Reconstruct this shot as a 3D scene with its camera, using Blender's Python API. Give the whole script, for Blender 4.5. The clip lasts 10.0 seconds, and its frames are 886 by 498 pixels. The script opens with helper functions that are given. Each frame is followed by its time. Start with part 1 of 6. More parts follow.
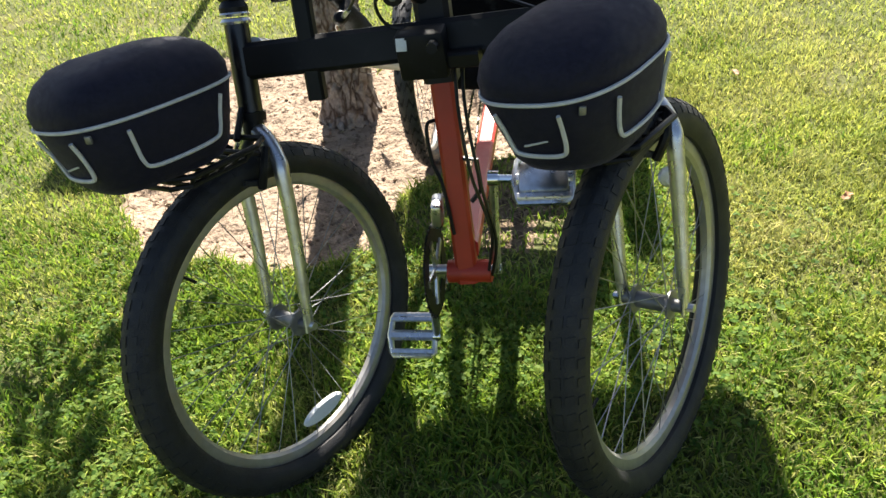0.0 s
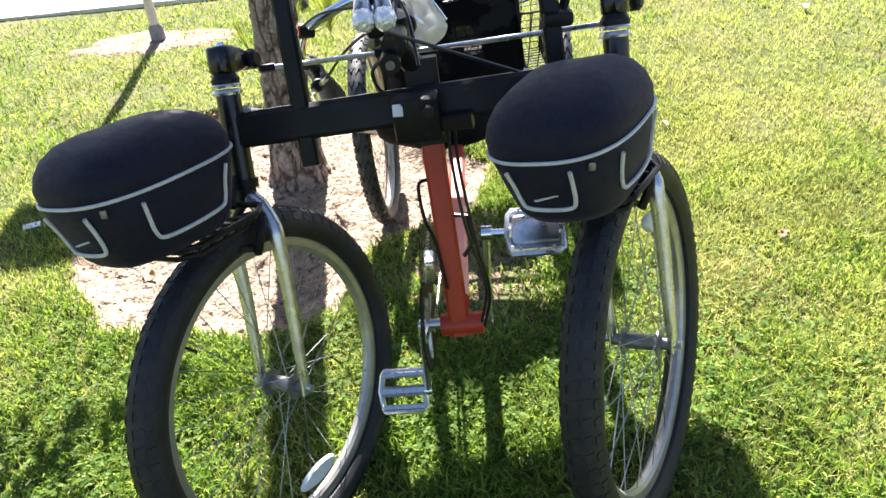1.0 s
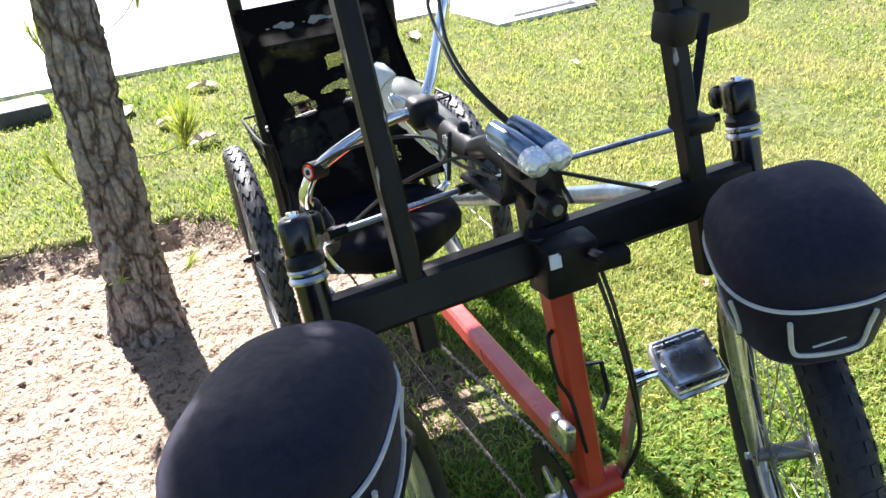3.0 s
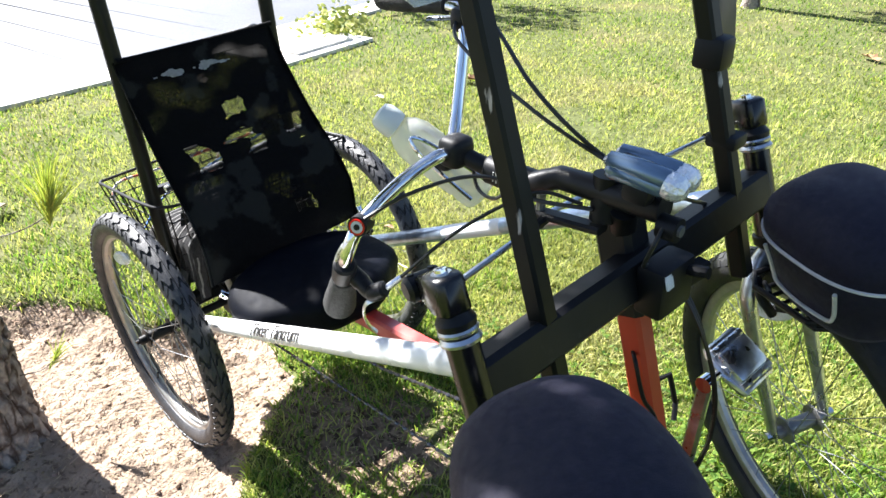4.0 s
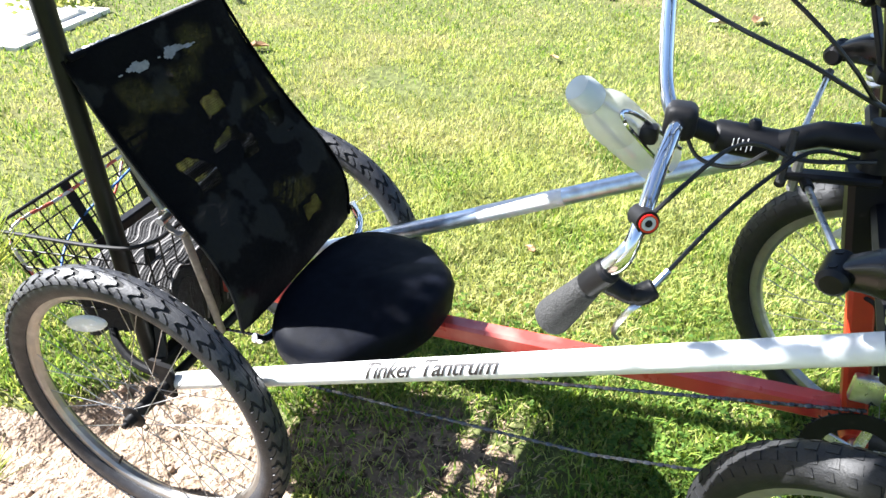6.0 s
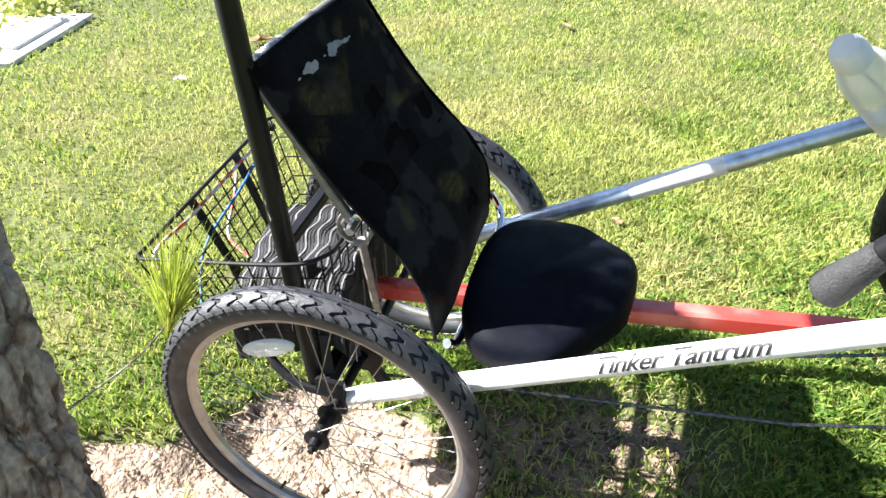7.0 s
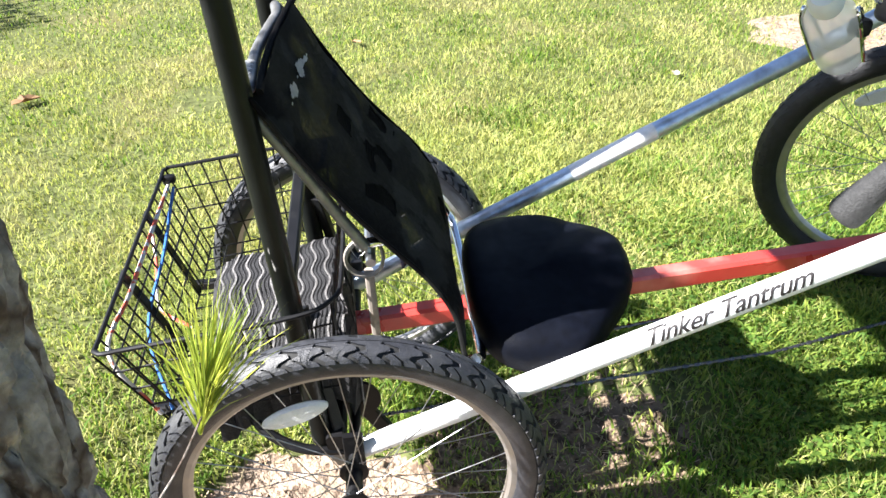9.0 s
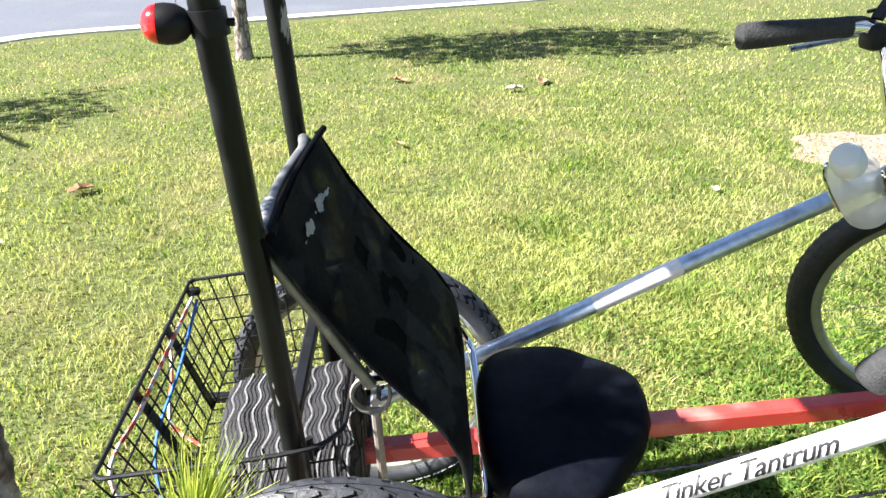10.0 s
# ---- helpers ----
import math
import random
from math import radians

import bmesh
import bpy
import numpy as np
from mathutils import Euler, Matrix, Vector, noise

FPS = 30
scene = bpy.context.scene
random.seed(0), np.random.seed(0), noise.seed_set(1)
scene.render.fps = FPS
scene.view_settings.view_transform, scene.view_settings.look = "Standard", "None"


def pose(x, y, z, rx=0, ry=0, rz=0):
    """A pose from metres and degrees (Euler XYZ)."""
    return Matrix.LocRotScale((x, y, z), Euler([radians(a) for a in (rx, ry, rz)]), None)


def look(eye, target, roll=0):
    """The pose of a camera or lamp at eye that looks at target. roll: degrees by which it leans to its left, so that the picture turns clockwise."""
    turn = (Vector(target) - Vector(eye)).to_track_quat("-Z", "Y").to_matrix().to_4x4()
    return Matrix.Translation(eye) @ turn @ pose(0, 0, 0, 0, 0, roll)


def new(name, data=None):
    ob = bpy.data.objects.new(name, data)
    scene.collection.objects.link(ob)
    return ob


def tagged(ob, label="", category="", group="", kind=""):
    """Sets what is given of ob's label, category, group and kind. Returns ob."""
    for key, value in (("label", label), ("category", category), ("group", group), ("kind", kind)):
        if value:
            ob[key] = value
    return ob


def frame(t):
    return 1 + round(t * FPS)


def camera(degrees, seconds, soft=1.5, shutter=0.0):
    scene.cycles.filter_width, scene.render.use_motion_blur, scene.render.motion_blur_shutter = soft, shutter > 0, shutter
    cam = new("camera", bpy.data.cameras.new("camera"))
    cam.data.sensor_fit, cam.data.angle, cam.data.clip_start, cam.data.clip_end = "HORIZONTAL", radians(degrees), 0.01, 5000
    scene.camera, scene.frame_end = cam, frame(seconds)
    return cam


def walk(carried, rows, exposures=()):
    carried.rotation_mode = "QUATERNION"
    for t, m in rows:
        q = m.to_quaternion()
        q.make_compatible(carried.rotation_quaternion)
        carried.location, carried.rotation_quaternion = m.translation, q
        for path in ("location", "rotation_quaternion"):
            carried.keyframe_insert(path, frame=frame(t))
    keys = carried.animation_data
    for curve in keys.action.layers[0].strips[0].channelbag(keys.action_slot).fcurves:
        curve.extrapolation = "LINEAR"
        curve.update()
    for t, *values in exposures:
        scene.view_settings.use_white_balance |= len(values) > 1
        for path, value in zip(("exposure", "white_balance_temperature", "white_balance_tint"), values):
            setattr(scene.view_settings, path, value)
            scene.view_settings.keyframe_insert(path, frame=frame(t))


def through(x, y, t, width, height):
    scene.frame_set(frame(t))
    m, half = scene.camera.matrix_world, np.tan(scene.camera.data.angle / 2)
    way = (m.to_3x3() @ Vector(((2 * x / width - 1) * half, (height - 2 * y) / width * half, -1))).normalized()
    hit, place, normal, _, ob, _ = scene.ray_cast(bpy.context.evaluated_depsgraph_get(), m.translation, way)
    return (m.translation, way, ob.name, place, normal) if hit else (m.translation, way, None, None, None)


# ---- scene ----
cam = camera(61.4, 10.0)
PATH = [
    (0, (0.303, 0.222, 1.278), (0.069, 1.793, 0.063), -6.6),
    (0.5, (0.21, 0.107, 1.321), (0.12, 1.728, 0.153), -5.5),
    (1, (0.175, 0.185, 1.314), (0.157, 1.846, 0.201), -5.2),
    (1.5, (0.099, 0.308, 1.327), (0.077, 2.0, 0.26), -2.4),
    (2, (-0.171, 0.388, 1.338), (0.092, 2.099, 0.337), -2.1),
    (2.5, (-0.325, 0.483, 1.361), (0.07, 2.195, 0.405), -1.9),
    (3, (-0.37, 0.645, 1.346), (0.353, 2.203, 0.322), -3.3),
    (3.2, (-0.409, 0.699, 1.348), (0.45, 2.196, 0.338), -2.4),
    (4.3, (-0.772, 1.091, 1.338), (0.615, 2.145, 0.355), -0.7),
    (4.5, (-0.754, 1.165, 1.328), (0.685, 2.107, 0.307), -1.0),
    (5, (-0.782, 1.301, 1.329), (0.797, 1.828, 0.22), 4.2),
    (5.5, (-0.928, 1.539, 1.318), (0.711, 1.974, 0.257), 2.2),
    (6, (-0.944, 1.73, 1.294), (0.693, 2.222, 0.254), 2.4),
    (6.2, (-0.921, 1.804, 1.287), (0.701, 2.326, 0.24), -0.6),
    (7.3, (-1.003, 2.26, 1.261), (0.668, 2.564, 0.206), -0.6),
    (7.5, (-0.973, 2.304, 1.248), (0.739, 2.566, 0.248), -0.8),
    (8, (-0.903, 2.384, 1.229), (0.786, 2.499, 0.164), -1.3),
    (8.5, (-0.914, 2.5, 1.226), (0.78, 2.401, 0.169), -2.7),
    (9, (-0.942, 2.574, 1.229), (0.743, 2.331, 0.179), -2.6),
    (9.5, (-0.932, 2.551, 1.254), (0.814, 2.43, 0.287), -2.8),
    (10, (-0.902, 2.517, 1.296), (0.905, 2.367, 0.453), -1.4),
]
walk(cam, [(t, look(eye, target, roll)) for t, eye, target, roll in PATH],
     exposures=[(0.0, 2.1, 6650, 11), (0.7, 2.47, 6380, 13), (1.5, 2.62, 6100, 17), (2.5, 2.63, 5980, 17), (3.1, 2.5, 6000, 15), (4.5, 2.43, 5980, 12), (6.0, 2.6, 5930, 12), (8.0, 2.33, 6050, 13), (10.0, 2.35, 6030, 13)])

# ---- light ----
SUN_TO = Vector((-0.099, 1.1, 1.0)).normalized()
world = bpy.data.worlds.new("sky")
scene.world = world
world.use_nodes = True
wn = world.node_tree.nodes
sky = wn.new("ShaderNodeTexSky")
sky.sky_type = "NISHITA"
sky.sun_disc = False
sky.sun_elevation = math.asin(SUN_TO.z)
sky.sun_rotation = math.atan2(SUN_TO.x, SUN_TO.y)
world.node_tree.links.new(sky.outputs[0], wn["Background"].inputs[0])
wn["Background"].inputs[1].default_value = 0.039
lamp = bpy.data.lights.new("sun", "SUN")
lamp.energy, lamp.angle, lamp.color = 5.0, radians(0.53), (1.0, 0.95, 0.86)
sun = new("sun", lamp)
sun.matrix_world = look((-3, 17, 18), Vector((-3, 17, 18)) - SUN_TO)


# ---- materials ----
def material(name, colour, rough=0.6, metal=0.0, spread=0.15, scale=20.0, bump=0.0, bump_scale=120.0, stain=None, stain_scale=3.0,
             stain_at=(0.5, 0.7), coat=0.0, island=0.0, cracks=None, bump_depth=0.004, through=0.0, spec=0.5, alpha=1.0, alpha_low=None, sheen=None, leafy=None, streak=None):
    """Principled surface with fine grain, broad stains and relief."""
    m = bpy.data.materials.new(name)
    m.use_nodes = True
    n, l = m.node_tree.nodes, m.node_tree.links
    b = n["Principled BSDF"]
    b.inputs["Roughness"].default_value, b.inputs["Metallic"].default_value = rough, metal
    b.inputs["Coat Weight"].default_value, b.inputs["Specular IOR Level"].default_value = coat, spec
    if sheen:
        b.inputs["Sheen Weight"].default_value, b.inputs["Sheen Roughness"].default_value = sheen[3], 0.35
        b.inputs["Sheen Tint"].default_value = (*sheen[:3], 1.0)
    geo = n.new("ShaderNodeNewGeometry")

    def noisy(s, detail=4.0):
        t = n.new("ShaderNodeTexNoise")
        t.inputs["Scale"].default_value, t.inputs["Detail"].default_value = s, detail
        l.new(geo.outputs["Position"], t.inputs["Vector"])
        return t.outputs["Fac"]

    def ramp(fac, a, c, lo, hi):
        r = n.new("ShaderNodeMapRange")
        r.inputs[1].default_value, r.inputs[2].default_value, r.inputs[3].default_value, r.inputs[4].default_value = lo, hi, a, c
        l.new(fac, r.inputs[0])
        return r.outputs[0]

    def mix(fac, a, c, how="MIX"):
        x = n.new("ShaderNodeMix")
        x.data_type, x.blend_type = "RGBA", how
        for k, v in ((0, fac), (6, a), (7, c)):
            if isinstance(v, bpy.types.NodeSocket):
                l.new(v, x.inputs[k])
            else:
                x.inputs[k].default_value = v if k == 0 else (*v, 1.0)
        return x.outputs[2]

    dark = [c * (1 - spread) for c in colour]
    light = [min(1.0, c * (1 + spread)) for c in colour]
    out = mix(ramp(noisy(scale), 0, 1, 0.3, 0.7), dark, light)
    if stain:
        spots = noisy(stain_scale, 6.0)
        if streak:
            drawn = n.new("ShaderNodeVectorMath")
            drawn.operation = "MULTIPLY"
            drawn.inputs[1].default_value = streak
            l.new(geo.outputs["Position"], drawn.inputs[0])
            l.new(drawn.outputs[0], spots.node.inputs["Vector"])
        out = mix(ramp(spots, 0, 1, *stain_at), out, stain)
    # crack lines by colour alone: darker along warped cell edges
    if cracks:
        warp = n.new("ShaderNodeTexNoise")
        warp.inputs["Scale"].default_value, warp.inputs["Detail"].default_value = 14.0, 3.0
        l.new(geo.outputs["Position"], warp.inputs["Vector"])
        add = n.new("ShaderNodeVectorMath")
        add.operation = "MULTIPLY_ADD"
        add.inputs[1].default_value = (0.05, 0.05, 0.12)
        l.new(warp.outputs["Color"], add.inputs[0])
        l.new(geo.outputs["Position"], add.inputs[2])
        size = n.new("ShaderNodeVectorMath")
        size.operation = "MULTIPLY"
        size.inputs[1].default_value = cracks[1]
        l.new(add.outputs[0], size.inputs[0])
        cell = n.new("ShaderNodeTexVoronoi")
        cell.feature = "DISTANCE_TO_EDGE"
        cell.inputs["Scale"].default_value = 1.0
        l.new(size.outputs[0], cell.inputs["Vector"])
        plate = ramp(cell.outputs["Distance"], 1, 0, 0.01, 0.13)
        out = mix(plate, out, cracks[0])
    if island:
        v = ramp(geo.outputs["Random Per Island"], 1 - island, 1 + island, 0, 1)
        hsv = n.new("ShaderNodeHueSaturation")
        l.new(out, hsv.inputs["Color"])
        l.new(v, hsv.inputs["Value"])
        l.new(ramp(geo.outputs["Random Per Island"], 0.5 + 0.25 * island * 0.3, 0.5 - 0.25 * island * 0.3, 0, 1), hsv.inputs["Hue"])
        out = hsv.outputs[0]
    l.new(out, b.inputs["Base Color"])
    l.new(ramp(noisy(scale * 0.4), max(0.02, rough - 0.08), min(1, rough + 0.08), 0.3, 0.7), b.inputs["Roughness"])
    if bump:
        k = n.new("ShaderNodeBump")
        k.inputs["Strength"].default_value, k.inputs["Distance"].default_value = min(1.0, bump), bump_depth
        l.new(noisy(bump_scale, 3.0), k.inputs["Height"])
        l.new(k.outputs[0], b.inputs["Normal"])
    end = b.outputs[0]
    if through:
        t = n.new("ShaderNodeBsdfTranslucent")
        l.new(mix(1.0, out, leafy, "MULTIPLY") if leafy else out, t.inputs[0])
        s = n.new("ShaderNodeMixShader")
        s.inputs[0].default_value = through
        l.new(end, s.inputs[1])
        l.new(t.outputs[0], s.inputs[2])
        end = s.outputs[0]
    if alpha < 1:
        t = n.new("ShaderNodeBsdfTransparent")
        s = n.new("ShaderNodeMixShader")
        s.inputs[0].default_value = alpha
        if alpha_low is not None:
            l.new(ramp(noisy(9.0, 1.5), alpha, alpha_low, 0.56, 0.66), s.inputs[0])
        l.new(t.outputs[0], s.inputs[1])
        l.new(end, s.inputs[2])
        end = s.outputs[0]
    l.new(end, n["Material Output"].inputs[0])
    return m


BLACK = material("black_paint", (0.006, 0.006, 0.007), 0.48, spread=0.3, stain=(0.03, 0.029, 0.028), stain_at=(0.62, 0.8), stain_scale=40, spec=0.25)
GLOSS = material("glossy_black_paint", (0.006, 0.006, 0.007), 0.27, spread=0.3, stain=(0.05, 0.048, 0.045), stain_at=(0.66, 0.78), stain_scale=45, spec=0.5)
POST = material("weathered_black_paint", (0.0045, 0.0055, 0.005), 0.42, spread=0.4, stain=(0.30, 0.29, 0.28), stain_at=(0.655, 0.69), stain_scale=46, spec=0.22, streak=(1.0, 1.0, 0.22))
RED = material("orange_red_paint", (0.43, 0.036, 0.012), 0.45, spread=0.12, stain=(0.36, 0.03, 0.015), stain_at=(0.55, 0.75), stain_scale=14)
FADED = material("faded_red_paint", (0.5, 0.045, 0.034), 0.3, spread=0.1, stain=(0.7, 0.22, 0.18), stain_at=(0.55, 0.8), stain_scale=9, spec=0.9)
# steel glare of the left tube set as white; the label sleeve is white itself
WHITE = material("white_sleeve_and_tube_glare", (0.8, 0.8, 0.79), 0.3, spread=0.04, stain=(0.6, 0.6, 0.58), stain_at=(0.6, 0.8), stain_scale=12)
# blue tint stands for the sky mirrored in the steel
GALV = material("galvanised_steel", (0.56, 0.66, 0.78), 0.40, 0.85, spread=0.12, scale=60, stain=(0.35, 0.39, 0.45), stain_at=(0.5, 0.7), stain_scale=20)
CHROME = material("chrome", (0.75, 0.76, 0.78), 0.09, 1.0, spread=0.05)
FORKS = material("tarnished_chrome", (0.52, 0.53, 0.55), 0.3, 0.95, spread=0.12, scale=60, stain=(0.34, 0.33, 0.30), stain_at=(0.55, 0.75), stain_scale=24)
SPOKE = material("dull_spoke_steel", (0.3, 0.3, 0.3), 0.35, 0.9, spread=0.15, scale=60)
ALU = material("brushed_aluminium", (0.62, 0.63, 0.65), 0.3, 1.0, spread=0.15, scale=90)
RIM = material("dusty_alloy_rim", (0.4, 0.39, 0.37), 0.42, 0.75, spread=0.12, scale=50, stain=(0.42, 0.38, 0.32), stain_at=(0.5, 0.7), stain_scale=18)
RUBBER = material("tyre_rubber", (0.008, 0.0085, 0.010), 0.62, spread=0.3, scale=60, bump=0.3, bump_scale=400, stain=(0.02, 0.02, 0.02), stain_at=(0.5, 0.75), stain_scale=22)
WORN = material("dusty_tyre_rubber", (0.027, 0.028, 0.033), 0.48, spread=0.25, scale=70, bump=0.3, bump_scale=400, stain=(0.065, 0.064, 0.063), stain_at=(0.5, 0.78), stain_scale=22)
CLOTH = material("black_nylon", (0.007, 0.0066, 0.0175), 0.66, spread=0.25, scale=200, bump=0.35, bump_scale=900, spec=0.26, sheen=(0.46, 0.40, 0.62, 0.14))
NET = material("black_net", (0.004, 0.004, 0.004), 0.85, spread=0.3, scale=300, spec=0.05)
# grey patches stand in for sunlight coming through the weave
MESH = material("black_mesh_fabric", (0.0026, 0.0026, 0.003), 0.8, spread=0.3, scale=300, bump=0.4, bump_scale=700, stain=(0.013, 0.0135, 0.013), stain_scale=8.0, stain_at=(0.57, 0.60), spec=0.07, alpha=1.0 - 1e-4, alpha_low=0.982)
TAPE = material("pale_tape", (0.4, 0.4, 0.39), 0.45, spread=0.2, scale=90, through=0.45)
VINYL = material("navy_black_vinyl", (0.0022, 0.003, 0.0062), 0.6, spread=0.3, scale=60, bump=0.2, bump_scale=500, spec=0.08)
PIPING = material("grey_reflective_piping", (0.52, 0.52, 0.51), 0.5, spread=0.12, scale=80)
GRIP = material("black_foam_grip", (0.022, 0.022, 0.022), 0.8, spread=0.3, scale=200, bump=0.6, bump_scale=300)
CABLE = material("black_cable", (0.01, 0.01, 0.01), 0.4)
PLASTIC = material("cloudy_bottle_plastic", (0.74, 0.75, 0.71), 0.4, through=0.4, spread=0.06, alpha=0.55)
DULL = material("dull_grey_steel", (0.2, 0.2, 0.195), 0.45, 0.6, spread=0.2, scale=50, stain=(0.35, 0.34, 0.33), stain_at=(0.55, 0.75), stain_scale=25)
LAMPBODY = material("blue_grey_plastic", (0.13, 0.19, 0.27), 0.2, 0.5, spread=0.15, coat=0.5)
LENS = material("faceted_lens", (0.8, 0.82, 0.84), 0.06, 0.6, spread=0.1, scale=150, bump=1.0, bump_scale=160)
WHITEREF = material("white_reflector", (0.72, 0.74, 0.74), 0.2, spread=0.06, scale=300, bump=0.4, bump_scale=800)
REDLENS = material("red_plastic_lens", (0.6, 0.01, 0.01), 0.15, spread=0.1, coat=0.6)
INK = material("black_ink", (0.015, 0.012, 0.012), 0.5)
GLASS = material("clear_windscreen_plastic", (0.75, 0.8, 0.8), 0.1, spread=0.04, alpha=0.3)
MIRROR = material("mirror_glass", (0.85, 0.87, 0.88), 0.02, 1.0, spread=0.01)
MAT_DARK = material("woven_black_mat", (0.017, 0.0165, 0.018), 0.8, spread=0.5, scale=260, bump=0.8, bump_scale=420)
MAT_GREY = material("woven_grey_stripe", (0.17, 0.163, 0.16), 0.85, spread=0.3, scale=200, bump=0.6, bump_scale=400)
BLUECORD = material("blue_cord", (0.03, 0.13, 0.4), 0.6, spread=0.3, scale=150)
REDCORD = material("red_white_cord", (0.7, 0.12, 0.07), 0.6, spread=0.2, stain=(0.75, 0.7, 0.65), stain_at=(0.47, 0.5), stain_scale=38)
STRAP = material("grey_brown_strap", (0.22, 0.19, 0.16), 0.7, spread=0.2, scale=80)
# soil colour kept dark to deepen the shade in the gaps between blades
LAWN = material("lawn_soil", (0.085, 0.095, 0.034), 0.9, spread=0.5, scale=40, bump=1.0, bump_scale=70, stain=(0.13, 0.115, 0.05), stain_scale=1.6, stain_at=(0.5, 0.75), spec=0.1)
BLADE = material("grass_blades", (0.338, 0.368, 0.112), 0.65, spread=0.3, scale=3.0, stain=(0.47, 0.45, 0.19), stain_scale=1.6, stain_at=(0.46, 0.76), island=0.42, through=0.45, spec=0.18, leafy=(0.95, 1.0, 0.66))
LUSH = material("lush_grass_blades", (0.166, 0.258, 0.043), 0.6, spread=0.3, scale=5.0, stain=(0.25, 0.3, 0.07), stain_scale=3.0, stain_at=(0.5, 0.7), island=0.46, through=0.5, spec=0.15, leafy=(0.95, 1.0, 0.66))
CLOVER = material("clover_leaves", (0.12, 0.20, 0.035), 0.62, spread=0.3, scale=8, island=0.4, through=0.5, spec=0.15)
DIRT = material("dry_dirt", (0.285, 0.217, 0.16), 0.95, spread=0.3, scale=12, bump=1.0, bump_scale=75, bump_depth=0.014, stain=(0.12, 0.085, 0.06), stain_scale=44, stain_at=(0.53, 0.64), spec=0.1)
# browner soil than dry_dirt, also taken darker to deepen the seat's shadow on it
SOIL = material("trodden_soil", (0.205, 0.152, 0.105), 0.95, spread=0.35, scale=14, bump=1.0, bump_scale=75, bump_depth=0.014, stain=(0.07, 0.05, 0.034), stain_scale=40, stain_at=(0.48, 0.62), spec=0.08)
STRAW = material("dry_straw", (0.34, 0.26, 0.165), 0.8, spread=0.3, scale=15, island=0.4, spec=0.2)
CLOD = material("dirt_clods", (0.27, 0.2, 0.145), 0.95, spread=0.3, scale=60, island=0.3, spec=0.1)
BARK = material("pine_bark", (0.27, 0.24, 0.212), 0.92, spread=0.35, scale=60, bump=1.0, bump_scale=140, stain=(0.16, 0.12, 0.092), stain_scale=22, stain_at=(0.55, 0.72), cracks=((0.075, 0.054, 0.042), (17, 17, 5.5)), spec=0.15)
CHAINS = material("oiled_chain_steel", (0.11, 0.105, 0.1), 0.26, 0.9, spread=0.3, scale=60)
NEEDLE = material("pine_needles", (0.29, 0.35, 0.045), 0.5, spread=0.25, scale=20, island=0.35, through=0.35)
LEAF = material("dry_fallen_leaf", (0.32, 0.18, 0.085), 0.7, spread=0.3, scale=40, through=0.2)
PALELEAF = material("pale_fallen_leaf", (0.48, 0.4, 0.29), 0.7, spread=0.25, scale=40, through=0.2)
CONCRETE = material("pale_concrete", (0.62, 0.59, 0.54), 0.75, spread=0.1, scale=8, bump=0.3, bump_scale=90, stain=(0.5, 0.47, 0.42), stain_scale=1.5)
ASPHALT = material("light_worn_asphalt", (0.11, 0.11, 0.118), 0.42, spread=0.12, scale=120, bump=0.4, bump_scale=150, stain=(0.135, 0.135, 0.14), stain_scale=0.7)
BOXLID = material("dark_valve_box", (0.05, 0.05, 0.052), 0.7, spread=0.2, scale=40, bump=0.4, bump_scale=80)
STONE = material("grey_stone", (0.2, 0.2, 0.2), 0.85, spread=0.2, scale=40, bump=0.6, bump_scale=80)
FOLIAGE = material("tree_foliage", (0.06, 0.11, 0.02), 0.55, spread=0.3, scale=4, island=0.4, through=0.3)
PAPER = material("white_paper", (0.8, 0.8, 0.8), 0.8, spread=0.03)


# ---- mesh tools ----
def V3(*a):
    return Vector(a)


def curve_points(points, steps=6):
    """A smooth line through the points."""
    p = [Vector(q) for q in points]
    if len(p) < 3:
        return p
    p = [2 * p[0] - p[1], *p, 2 * p[-1] - p[-2]]
    out = []
    for a, b, c, d in zip(p, p[1:], p[2:], p[3:]):
        for k in range(steps):
            t = k / steps
            out.append(0.5 * (2 * b + (c - a) * t + (2 * a - 5 * b + 4 * c - d) * t * t + (3 * b - a - 3 * c + d) * t ** 3))
    return [*out, p[-2]]


def add_tube(bm, points, r, n=10, closed=False, flat=1.0, side=None):
    """A round (or flattened) bar along points; r is one radius or one for each point."""
    p = [Vector(q) for q in points]
    radii = r if isinstance(r, (list, tuple)) else [r] * len(p)
    rings, ref = [], None
    for k, q in enumerate(p):
        if closed:
            way = p[(k + 1) % len(p)] - p[k - 1]
        else:
            way = p[min(k + 1, len(p) - 1)] - p[max(k - 1, 0)]
        way.normalize()
        if ref is None:
            ref = Vector(side) if side else way.orthogonal()
        ref = (ref - way * ref.dot(way)).normalized()
        other = way.cross(ref)
        rings.append([bm.verts.new(q + (ref * math.cos(a) + other * math.sin(a) * flat) * radii[k]) for a in (2 * math.pi * (i + 0.5) / n for i in range(n))])
    count = len(rings)
    for k in range(count if closed else count - 1):
        a, b = rings[k], rings[(k + 1) % count]
        for i in range(n):
            bm.faces.new((a[i], a[(i + 1) % n], b[(i + 1) % n], b[i]))
    if not closed:
        bm.faces.new(rings[0][::-1])
        bm.faces.new(rings[-1])
    return bm


def tube(points, r, n=10, **more):
    return add_tube(bmesh.new(), points, r, n, **more)


